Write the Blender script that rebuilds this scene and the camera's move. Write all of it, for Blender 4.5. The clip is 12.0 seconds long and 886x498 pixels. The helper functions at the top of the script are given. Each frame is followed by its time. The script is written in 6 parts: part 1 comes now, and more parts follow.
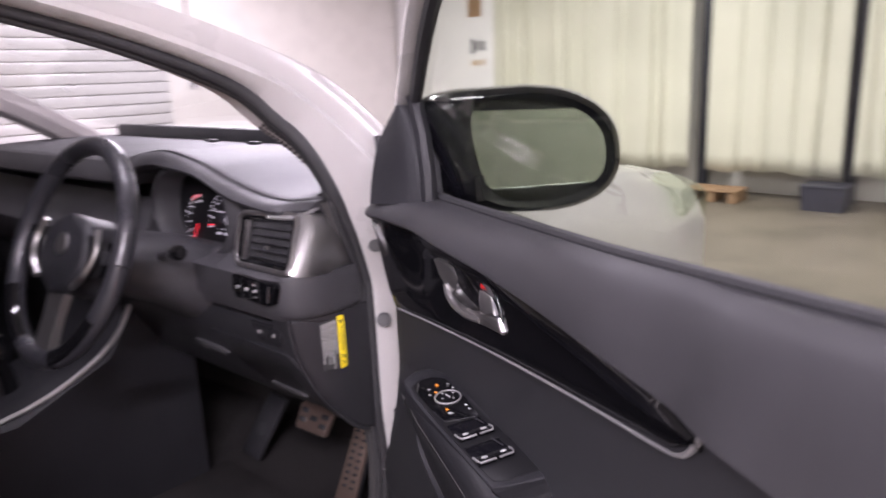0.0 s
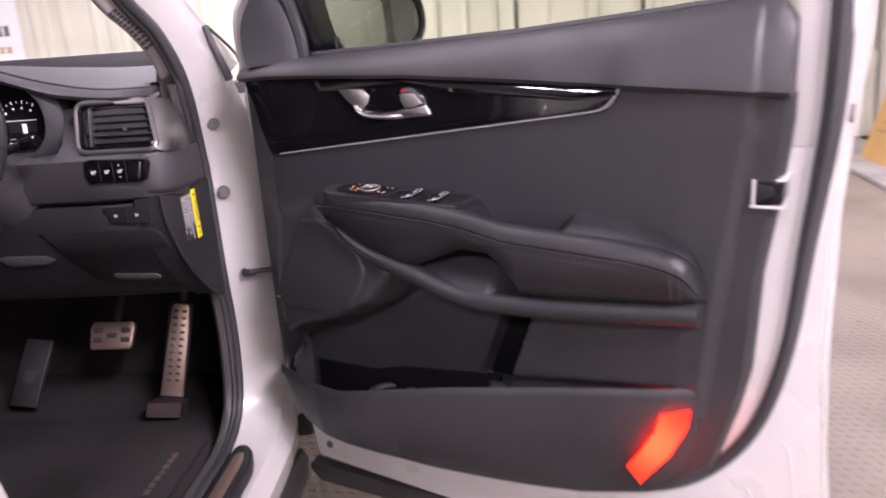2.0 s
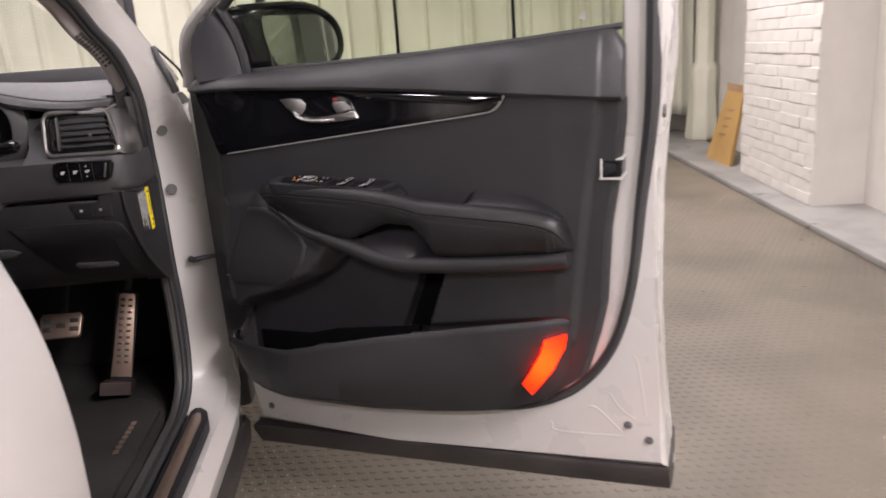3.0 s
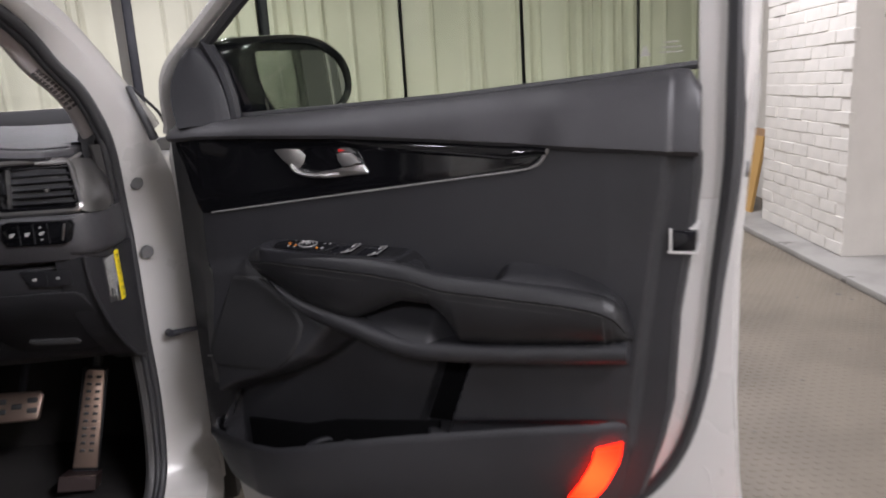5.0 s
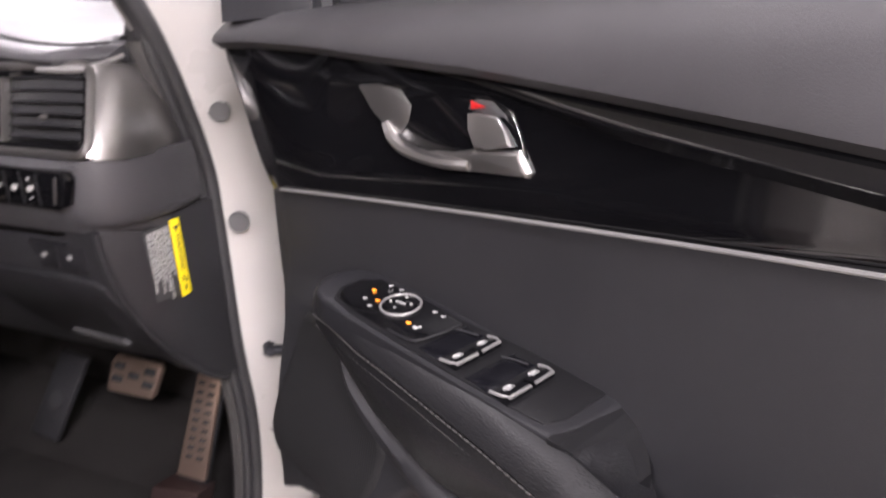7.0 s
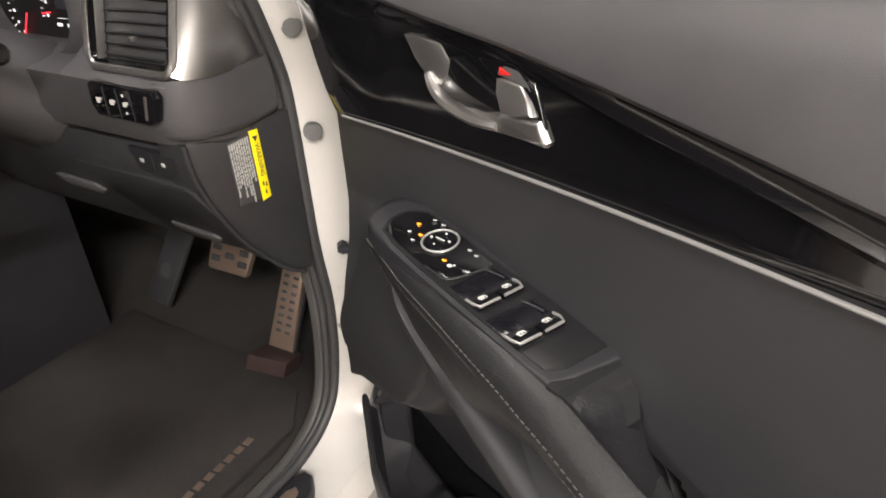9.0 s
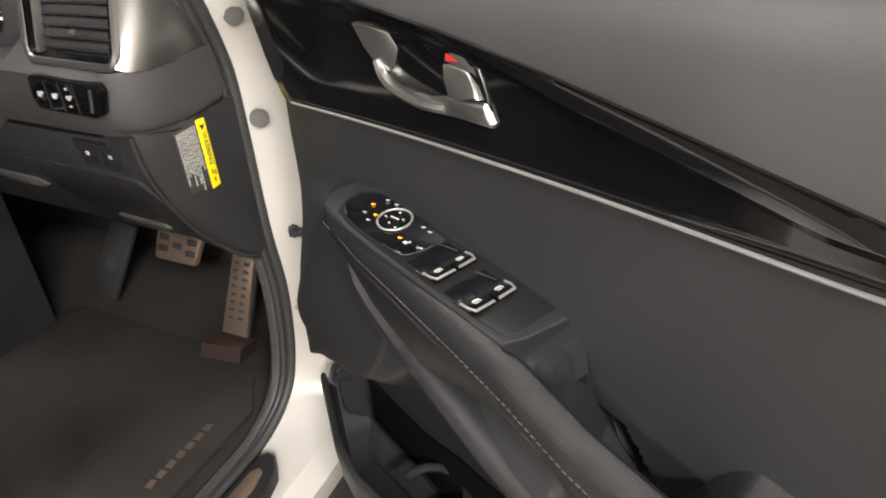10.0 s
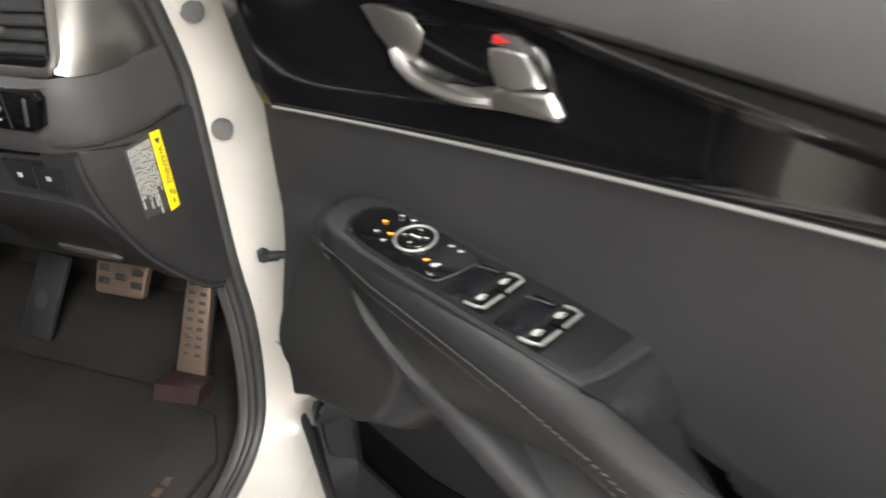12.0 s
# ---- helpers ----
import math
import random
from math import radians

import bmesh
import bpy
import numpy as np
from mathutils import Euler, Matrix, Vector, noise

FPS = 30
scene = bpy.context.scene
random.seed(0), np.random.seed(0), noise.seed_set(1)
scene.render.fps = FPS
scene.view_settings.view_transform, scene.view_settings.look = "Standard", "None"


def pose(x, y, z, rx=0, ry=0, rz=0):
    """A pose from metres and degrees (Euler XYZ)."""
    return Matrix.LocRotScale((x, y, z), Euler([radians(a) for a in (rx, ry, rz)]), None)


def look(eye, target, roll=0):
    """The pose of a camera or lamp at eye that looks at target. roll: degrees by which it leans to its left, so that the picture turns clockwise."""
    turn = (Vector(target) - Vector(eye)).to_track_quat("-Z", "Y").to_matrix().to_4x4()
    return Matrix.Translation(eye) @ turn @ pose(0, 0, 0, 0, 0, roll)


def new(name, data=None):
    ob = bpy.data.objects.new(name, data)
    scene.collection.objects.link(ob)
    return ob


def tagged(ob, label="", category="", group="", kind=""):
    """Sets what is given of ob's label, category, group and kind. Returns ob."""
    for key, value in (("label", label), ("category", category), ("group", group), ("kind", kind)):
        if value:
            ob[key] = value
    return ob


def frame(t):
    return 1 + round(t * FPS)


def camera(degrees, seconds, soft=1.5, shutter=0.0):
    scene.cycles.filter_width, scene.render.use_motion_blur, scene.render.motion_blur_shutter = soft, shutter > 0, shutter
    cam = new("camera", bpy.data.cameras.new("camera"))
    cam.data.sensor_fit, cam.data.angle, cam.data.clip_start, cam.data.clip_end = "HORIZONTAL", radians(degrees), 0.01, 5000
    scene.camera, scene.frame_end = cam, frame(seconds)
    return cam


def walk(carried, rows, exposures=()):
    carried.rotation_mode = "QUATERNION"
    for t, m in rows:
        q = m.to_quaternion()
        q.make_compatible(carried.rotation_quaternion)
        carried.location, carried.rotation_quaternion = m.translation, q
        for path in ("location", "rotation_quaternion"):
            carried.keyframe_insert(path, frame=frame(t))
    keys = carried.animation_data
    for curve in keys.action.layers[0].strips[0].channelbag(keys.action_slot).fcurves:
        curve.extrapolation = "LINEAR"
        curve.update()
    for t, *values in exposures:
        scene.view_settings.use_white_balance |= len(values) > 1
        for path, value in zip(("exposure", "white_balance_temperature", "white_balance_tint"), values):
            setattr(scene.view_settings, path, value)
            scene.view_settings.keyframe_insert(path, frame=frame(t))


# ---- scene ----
cam = camera(63.0, 12.0, soft=1.75, shutter=0.7)
PATH = [
    (0, (1.702, -0.849, 1.294), (0.431, 0.621, 0.817), -2.2),
    (0.5, (1.555, -0.898, 1.255), (0.601, 0.797, 0.789), -2.9),
    (1, (1.461, -1.018, 1.227), (0.781, 0.803, 0.759), -3.2),
    (1.5, (1.433, -1.225, 1.153), (1.036, 0.671, 0.654), -3.6),
    (2, (1.374, -1.422, 1.129), (1.223, 0.497, 0.586), -4.0),
    (2.5, (1.320, -1.594, 1.148), (1.371, 0.329, 0.600), -4.0),
    (3, (1.301, -1.739, 1.144), (1.469, 0.183, 0.613), -4.0),
    (3.2, (1.287, -1.784, 1.151), (1.485, 0.139, 0.637), -3.9),
    (5, (1.291, -1.470, 1.150), (1.459, 0.477, 0.721), -3.6),
    (5.5, (1.348, -1.217, 1.142), (1.411, 0.734, 0.710), -3.1),
    (6, (1.345, -0.960, 1.143), (1.195, 0.970, 0.642), -3.2),
    (6.5, (1.343, -0.782, 1.147), (0.923, 1.090, 0.583), -2.7),
    (7, (1.405, -0.684, 1.132), (0.637, 1.037, 0.462), -1.9),
    (7.5, (1.455, -0.659, 1.145), (0.473, 0.877, 0.323), -2.4),
    (7.7, (1.459, -0.649, 1.155), (0.446, 0.847, 0.297), -2.5),
    (9.3, (1.459, -0.686, 1.213), (0.552, 0.774, 0.190), -3.6),
    (9.5, (1.460, -0.693, 1.216), (0.587, 0.779, 0.182), -3.5),
    (10, (1.466, -0.708, 1.223), (0.670, 0.790, 0.164), -3.7),
    (10.5, (1.468, -0.728, 1.231), (0.739, 0.796, 0.162), -3.4),
    (11, (1.454, -0.734, 1.233), (0.781, 0.813, 0.160), -3.3),
    (11.5, (1.436, -0.691, 1.212), (0.796, 0.877, 0.148), -3.1),
    (12, (1.358, -0.661, 1.180), (0.727, 0.929, 0.146), -2.9),
]
EXPOSURES = [
    (0, 1.1, 6300, 34), (0.5, 1.0, 6150, 42), (1.0, 0.95, 6150, 44), (1.5, 1.15, 6400, 47), (2.0, 1.4, 6450, 37), (2.5, 1.1, 6850, 28), (3.0, 0.8, 6800, 22), (5.0, 0.55, 6350, 18), (5.5, 0.6, 6350, 19), (6.0, 0.8, 6250, 21),
    (6.5, 1.05, 6450, 21), (7.0, 1.55, 6650, 24), (7.5, 1.65, 7100, 21), (9.5, 1.6, 7200, 12), (10.8, 1.75, 7050, 9), (12, 1.85, 6950, 8),
]
walk(cam, [(t, look(eye, target, roll)) for t, eye, target, roll in PATH], EXPOSURES)

# ---- light: fluorescent battens under the ceiling of a closed garage ----
world = bpy.data.worlds.new("world")
world.use_nodes = True
world.node_tree.nodes["Background"].inputs[0].default_value = (0.02, 0.02, 0.02, 1)
scene.world = world


def ceiling_lamp_light(x, y, z, length, watts, turn=0.0):
    data = bpy.data.lights.new("batten_light", "AREA")
    data.shape, data.size, data.size_y = "RECTANGLE", length, 0.12
    data.energy, data.color = watts, (0.97, 0.98, 1.0)
    lamp = new("batten_light", data)
    lamp.matrix_world = pose(x, y, z, 0, 0, turn)
    return lamp


LAMPS = [(3.1, -2.6, 2.93, 1.5, 122, 80), (3.2, 3.0, 2.93, 1.5, 62, 80), (-0.6, 4.2, 2.93, 1.5, 54, 0), (-2.9, 2.6, 2.93, 1.5, 110, 90), (0.2, -4.0, 2.93, 1.5, 88, 0), (0.35, -0.35, 2.93, 1.5, 15, 62)]
for spec in LAMPS:
    ceiling_lamp_light(*spec)

# ---- materials ----


def material(name, colour, rough=0.5, metal=0.0, grain=0.0, grain_scale=200.0, stain=0.0, stain_scale=4.0, coat=0.0, vary=None, spec=0.5):
    """A surface with fine relief (grain) and slow changes of tone and gloss (stain)."""
    mat = bpy.data.materials.new(name)
    mat.use_nodes = True
    nt = mat.node_tree
    bsdf = nt.nodes["Principled BSDF"]
    bsdf.inputs["Roughness"].default_value = rough
    bsdf.inputs["Metallic"].default_value = metal
    bsdf.inputs["Specular IOR Level"].default_value = spec
    bsdf.inputs["Coat Weight"].default_value = coat
    bsdf.inputs["Coat Roughness"].default_value = 0.06
    coord = nt.nodes.new("ShaderNodeTexCoord")
    slow = nt.nodes.new("ShaderNodeTexNoise")
    slow.inputs["Scale"].default_value = stain_scale
    slow.inputs["Detail"].default_value = 6.0
    nt.links.new(coord.outputs["Object"], slow.inputs["Vector"])
    mix = nt.nodes.new("ShaderNodeMix")
    mix.data_type = "RGBA"
    other = vary if vary else tuple(c * (1 - stain) for c in colour)
    mix.inputs[6].default_value = (*colour, 1)
    mix.inputs[7].default_value = (*other, 1)
    ramp = nt.nodes.new("ShaderNodeMapRange")
    ramp.inputs[1].default_value, ramp.inputs[2].default_value = 0.42, 0.68
    nt.links.new(slow.outputs["Fac"], ramp.inputs[0])
    nt.links.new(ramp.outputs[0], mix.inputs[0])
    nt.links.new(mix.outputs[2], bsdf.inputs["Base Color"])
    gloss = nt.nodes.new("ShaderNodeMapRange")
    gloss.inputs[3].default_value, gloss.inputs[4].default_value = max(rough * 0.88, 0.02), min(rough * 1.12, 1.0)
    nt.links.new(slow.outputs["Fac"], gloss.inputs[0])
    nt.links.new(gloss.outputs[0], bsdf.inputs["Roughness"])
    if grain:
        fine = nt.nodes.new("ShaderNodeTexNoise")
        fine.inputs["Scale"].default_value = grain_scale
        fine.inputs["Detail"].default_value = 3.0
        nt.links.new(coord.outputs["Object"], fine.inputs["Vector"])
        bump = nt.nodes.new("ShaderNodeBump")
        bump.inputs["Strength"].default_value = grain
        bump.inputs["Distance"].default_value = 0.002
        nt.links.new(fine.outputs["Fac"], bump.inputs["Height"])
        nt.links.new(bump.outputs[0], bsdf.inputs["Normal"])
    return mat


def glowing(name, colour, strength):
    mat = bpy.data.materials.new(name)
    mat.use_nodes = True
    b = mat.node_tree.nodes["Principled BSDF"]
    b.inputs["Base Color"].default_value = (*colour, 1)
    b.inputs["Emission Color"].default_value = (*colour, 1)
    b.inputs["Emission Strength"].default_value = strength
    b.inputs["Roughness"].default_value = 0.35
    return mat


def pane_material(name, tint, gloss=0.08):
    """A thin pane: clear, with the sky-like gloss of its faces."""
    mat = bpy.data.materials.new(name)
    mat.use_nodes = True
    nt = mat.node_tree
    nt.nodes.remove(nt.nodes["Principled BSDF"])
    clear = nt.nodes.new("ShaderNodeBsdfTransparent")
    clear.inputs[0].default_value = (*tint, 1)
    shine = nt.nodes.new("ShaderNodeBsdfGlossy")
    shine.inputs["Roughness"].default_value = 0.02
    mix = nt.nodes.new("ShaderNodeMixShader")
    weight = nt.nodes.new("ShaderNodeLayerWeight")
    weight.inputs[0].default_value = 0.5
    power = nt.nodes.new("ShaderNodeMath")
    power.operation = "POWER"
    power.inputs[1].default_value = 4.0
    scale = nt.nodes.new("ShaderNodeMath")
    scale.operation = "MULTIPLY_ADD"
    scale.inputs[1].default_value, scale.inputs[2].default_value = 0.5, gloss * 0.4
    nt.links.new(weight.outputs["Facing"], power.inputs[0])
    nt.links.new(power.outputs[0], scale.inputs[0])
    nt.links.new(scale.outputs[0], mix.inputs[0])
    nt.links.new(clear.outputs[0], mix.inputs[1])
    nt.links.new(shine.outputs[0], mix.inputs[2])
    nt.links.new(mix.outputs[0], nt.nodes["Material Output"].inputs[0])
    return mat


PAINT = material("white_car_paint", (0.50, 0.488, 0.468), 0.28, grain=0.02, grain_scale=60, stain=0.02, stain_scale=7, coat=0.5)
TRIM = material("black_soft_plastic", (0.025, 0.025, 0.0275), 0.43, grain=0.22, grain_scale=1400, stain=0.3, stain_scale=5, spec=0.38)
UPPER = material("soft_black_upper_skin", (0.043, 0.042, 0.045), 0.46, grain=0.12, grain_scale=1300, stain=0.3, stain_scale=5, spec=0.42)
TRIM_SOFT = material("padded_black_leatherette", (0.015, 0.015, 0.0165), 0.40, grain=0.30, grain_scale=700, stain=0.35, stain_scale=8, spec=0.38)
WHEELSKIN = material("smooth_black_leather", (0.030, 0.030, 0.034), 0.28, grain=0.12, grain_scale=900, stain=0.3, stain_scale=10)
TRIM_HARD = material("hard_black_plastic", (0.018, 0.018, 0.0205), 0.44, grain=0.25, grain_scale=1300, stain=0.25, stain_scale=6, spec=0.3)
DASH = material("grained_dashboard_plastic", (0.050, 0.049, 0.053), 0.52, grain=0.2, grain_scale=1200, stain=0.25, stain_scale=4)
GLOSS = material("piano_black", (0.005, 0.005, 0.006), 0.06, stain=0.2, stain_scale=9, spec=0.75, coat=0.15)
SILVERTRIM = material("painted_silver_trim", (0.29, 0.285, 0.28), 0.36, metal=0.4, stain=0.08, stain_scale=12)
HOUSING = material("gloss_black_housing", (0.006, 0.006, 0.008), 0.12, stain=0.2, spec=0.4)
PODMAT = material("smooth_black_switch_plastic", (0.010, 0.010, 0.011), 0.42, grain=0.03, grain_scale=900, stain=0.2, spec=0.25)
RUBBER = material("black_rubber", (0.038, 0.038, 0.040), 0.5, grain=0.3, grain_scale=300, stain=0.3)
DARKSATIN = material("dark_satin_silver", (0.30, 0.29, 0.285), 0.34, metal=0.9, stain=0.15, stain_scale=12)
SATIN = material("satin_chrome", (0.50, 0.49, 0.48), 0.30, metal=0.95, stain=0.1, stain_scale=12)
# coppery base colour holds the warm light reflected by the pedals
ALU = material("warm_tinted_aluminium", (0.50, 0.37, 0.30), 0.34, metal=0.85, grain=0.2, grain_scale=400, stain=0.15)
CLAD = material("dark_grey_cladding", (0.030, 0.027, 0.027), 0.5, grain=0.5, grain_scale=500, stain=0.3, vary=(0.055, 0.05, 0.047))
SEALTRIM = material("grey_seal_trim", (0.055, 0.053, 0.052), 0.5, grain=0.2, grain_scale=900, stain=0.2)
FOOTPLATE = material("dark_brown_plastic", (0.034, 0.021, 0.020), 0.35, grain=0.15, grain_scale=700, stain=0.2)
CARPET = material("black_carpet", (0.036, 0.033, 0.032), 0.95, grain=1.0, grain_scale=600, stain=0.55, stain_scale=3.5, spec=0.15)
# near-black that paints the shade inside the door pocket
SHADEBLACK = material("pocket_shade_black", (0.0045, 0.0045, 0.005), 0.95, grain=0.6, grain_scale=900, stain=0.2, spec=0.05)
BOARDWHITE = material("white_board", (0.80, 0.79, 0.77), 0.5, stain=0.04, stain_scale=3)
LINER = material("grey_pillar_trim", (0.40, 0.37, 0.36), 0.75, grain=0.4, grain_scale=600, stain=0.1)
MARK = material("white_print", (0.52, 0.52, 0.51), 0.5, stain=0.1)
YELLOW = material("yellow_print", (0.85, 0.66, 0.01), 0.5, stain=0.08)
AMBER = glowing("amber_symbol", (1.0, 0.33, 0.03), 0.6)


def lamp_lens(name, centre, reach):
    """A red lens, brightest over its bulb."""
    mat = glowing(name, (1.0, 0.013, 0.001), 3.0)
    nt = mat.node_tree
    coord = nt.nodes.new("ShaderNodeTexCoord")
    away = nt.nodes.new("ShaderNodeVectorMath")
    away.operation = "DISTANCE"
    away.inputs[1].default_value = centre
    fall = nt.nodes.new("ShaderNodeMapRange")
    fall.interpolation_type = "SMOOTHSTEP"
    fall.inputs[1].default_value, fall.inputs[2].default_value = 0.0, reach
    fall.inputs[3].default_value, fall.inputs[4].default_value = 12.0, 2.5
    nt.links.new(coord.outputs["Object"], away.inputs[0])
    nt.links.new(away.outputs["Value"], fall.inputs[0])
    nt.links.new(fall.outputs[0], nt.nodes["Principled BSDF"].inputs["Emission Strength"])
    return mat


REDGLOW = lamp_lens("red_lamp_lens", (0.893, -0.121, 0.545), 0.072)
REDPRINT = material("red_print", (0.70, 0.02, 0.02), 0.4, stain=0.05)
GLASS = pane_material("door_glass", (0.89, 0.93, 0.86))
PRIVACY = material("privacy_glass", (0.012, 0.014, 0.014), 0.05, stain=0.1)
SCREEN = pane_material("windscreen_glass", (0.95, 0.97, 0.95))
def grille_material():
    """Fine round perforations in dark plastic."""
    mat = material("perforated_grille", (0.016, 0.016, 0.017), 0.5)
    nt = mat.node_tree
    coord = nt.nodes.new("ShaderNodeTexCoord")
    cell = nt.nodes.new("ShaderNodeTexVoronoi")
    cell.inputs["Scale"].default_value = 300.0
    cell.inputs["Randomness"].default_value = 0.0
    ramp = nt.nodes.new("ShaderNodeMapRange")
    ramp.inputs[1].default_value, ramp.inputs[2].default_value = 0.2, 0.4
    bump = nt.nodes.new("ShaderNodeBump")
    bump.inputs["Strength"].default_value, bump.inputs["Distance"].default_value = 0.22, 0.002
    flat = nt.nodes.new("ShaderNodeVectorMath")
    flat.operation = "MULTIPLY"
    flat.inputs[1].default_value = (1.0, 0.0, 1.0)
    nt.links.new(coord.outputs["Object"], flat.inputs[0])
    nt.links.new(flat.outputs[0], cell.inputs["Vector"])
    nt.links.new(cell.outputs["Distance"], ramp.inputs[0])
    nt.links.new(ramp.outputs[0], bump.inputs["Height"])
    nt.links.new(bump.outputs[0], nt.nodes["Principled BSDF"].inputs["Normal"])
    return mat


GRILLE = grille_material()
MIRROR = material("mirror_silver", (0.25, 0.265, 0.245), 0.01, metal=1.0)
PRINTGREY = material("pale_grey_print", (0.42, 0.42, 0.41), 0.6, stain=0.2, stain_scale=60)
STITCH = material("grey_thread", (0.070, 0.068, 0.066), 0.8)
DIALWHITE = glowing("dial_white", (0.8, 0.8, 0.85), 0.3)
DIALRED = glowing("dial_red", (1.0, 0.03, 0.05), 0.55)
DIALGREEN = glowing("dial_green", (0.05, 0.6, 0.4), 0.35)
DARKGREY = material("dark_grey_plastic", (0.075, 0.075, 0.078), 0.5, grain=0.2, stain=0.2)
BOLTGREY = material("grey_plug", (0.11, 0.11, 0.11), 0.6, stain=0.2)
FLOOR = material("worn_studded_floor", (0.180, 0.154, 0.118), 0.55, grain=0.5, grain_scale=120, stain=0.35, stain_scale=1.6, vary=(0.125, 0.106, 0.080))
KERB = material("grey_painted_kerb", (0.31, 0.298, 0.278), 0.6, grain=0.4, grain_scale=80, stain=0.3, stain_scale=3)
WALLPAINT = material("white_painted_masonry", (0.66, 0.63, 0.58), 0.7, grain=0.6, grain_scale=45, stain=0.06, stain_scale=5)


def chipped(mat, scale, level, colour):
    """Small dark chips and scuffs scattered over a painted surface."""
    nt = mat.node_tree
    bsdf = nt.nodes["Principled BSDF"]
    source = bsdf.inputs["Base Color"].links[0].from_socket
    coord = nt.nodes.new("ShaderNodeTexCoord")
    spots = nt.nodes.new("ShaderNodeTexNoise")
    spots.inputs["Scale"].default_value, spots.inputs["Detail"].default_value = scale, 8.0
    cut = nt.nodes.new("ShaderNodeMapRange")
    cut.inputs[1].default_value, cut.inputs[2].default_value = level, level + 0.025
    mix = nt.nodes.new("ShaderNodeMix")
    mix.data_type = "RGBA"
    mix.inputs[7].default_value = (*colour, 1)
    nt.links.new(coord.outputs["Generated"] if scale > 100 else coord.outputs["Object"], spots.inputs["Vector"])
    nt.links.new(spots.outputs["Fac"], cut.inputs[0])
    nt.links.new(cut.outputs[0], mix.inputs[0])
    nt.links.new(source, mix.inputs[6])
    nt.links.new(mix.outputs[2], bsdf.inputs["Base Color"])


chipped(WALLPAINT, 9.0, 0.735, (0.16, 0.14, 0.12))
chipped(KERB, 5.0, 0.66, (0.14, 0.13, 0.12))
chipped(FLOOR, 14.0, 0.70, (0.09, 0.08, 0.07))
CURTAIN = material("cream_sheeting", (0.63, 0.62, 0.50), 0.55, grain=0.3, grain_scale=30, stain=0.12, stain_scale=1.2)
# dark grey for the unseen south wall, so that it bounces little light
GREYWALL = material("unseen_dim_wall", (0.22, 0.21, 0.20), 0.8, grain=0.5, grain_scale=45, stain=0.2, stain_scale=3)
STEEL = material("dark_steel", (0.035, 0.036, 0.045), 0.5, metal=0.2, grain=0.3, stain=0.3)
CARD = material("brown_cardboard", (0.50, 0.30, 0.10), 0.8, grain=0.4, grain_scale=150, stain=0.15)
# the unseen ceiling is likewise dimmed to weaken the fill light
CEILMAT = material("unseen_dim_ceiling", (0.34, 0.33, 0.32), 0.8, grain=0.4, grain_scale=20, stain=0.1)

# ---- building helpers ----


def link_mesh(name, bm, mat, smooth=True):
    me = bpy.data.meshes.new(name)
    bmesh.ops.recalc_face_normals(bm, faces=bm.faces)
    bm.to_mesh(me)
    bm.free()
    if mat:
        me.materials.append(mat)
    if smooth:
        me.shade_smooth()
        me.set_sharp_from_angle(angle=radians(38))
    return new(name, me)


def part(name, bm, mat, parent, label="", smooth=True):
    ob = link_mesh(name, bm, mat, smooth)
    ob.parent = parent
    if label:
        ob["label"] = label
    return ob


def thing(name, bm, mat, label, category, group="", kind="", smooth=True):
    return tagged(link_mesh(name, bm, mat, smooth), label, category, group, kind)


def empty(name, m, label, category, group="", kind=""):
    ob = new(name)
    ob.matrix_world = m
    return tagged(ob, label, category, group, kind)


def smoothstep(a, b, x):
    k = min(max((x - a) / (b - a), 0.0), 1.0)
    return k * k * (3 - 2 * k)


def curve_at(pts, x):
    """Linear interpolation in a short table."""
    return float(np.interp(x, [p[0] for p in pts], [p[1] for p in pts]))


def spline(pts, n):
    """n points spread smoothly along a Catmull-Rom curve through pts."""
    p = [Vector(q) for q in pts]
    p = [2 * p[0] - p[1]] + p + [2 * p[-1] - p[-2]]
    out = []
    segs = len(p) - 3
    for i in range(n):
        s = i / (n - 1) * segs
        k = min(int(s), segs - 1)
        f = s - k
        a, b, c, d = p[k:k + 4]
        out.append(0.5 * ((2 * b) + (c - a) * f + (2 * a - 5 * b + 4 * c - d) * f * f + (3 * b - a - 3 * c + d) * f ** 3))
    return out


def bm_box(bm, centre, size, bevel=0.0, turn=None, segments=2):
    m = Matrix.Translation(centre) @ (turn if turn else Matrix()) @ Matrix.Diagonal((*size, 1))
    geo = bmesh.ops.create_cube(bm, size=1.0, matrix=m)
    if bevel:
        edges = list({e for v in geo["verts"] for e in v.link_edges})
        bmesh.ops.bevel(bm, geom=edges, offset=bevel, segments=segments, affect="EDGES", profile=0.5)
    return bm


def box(centre, size, bevel=0.0, turn=None):
    return bm_box(bmesh.new(), centre, size, bevel, turn)


def loft(rings, closed=True, caps=True, bm=None):
    """A skin over rings of equally many points."""
    bm = bm or bmesh.new()
    vs = [[bm.verts.new(p) for p in ring] for ring in rings]
    n = len(vs[0])
    for a, b in zip(vs, vs[1:]):
        for i in range(n if closed else n - 1):
            j = (i + 1) % n
            bm.faces.new((a[i], a[j], b[j], b[i]))
    if caps and closed:
        bm.faces.new(vs[0])
        bm.faces.new(list(reversed(vs[-1])))
    return bm


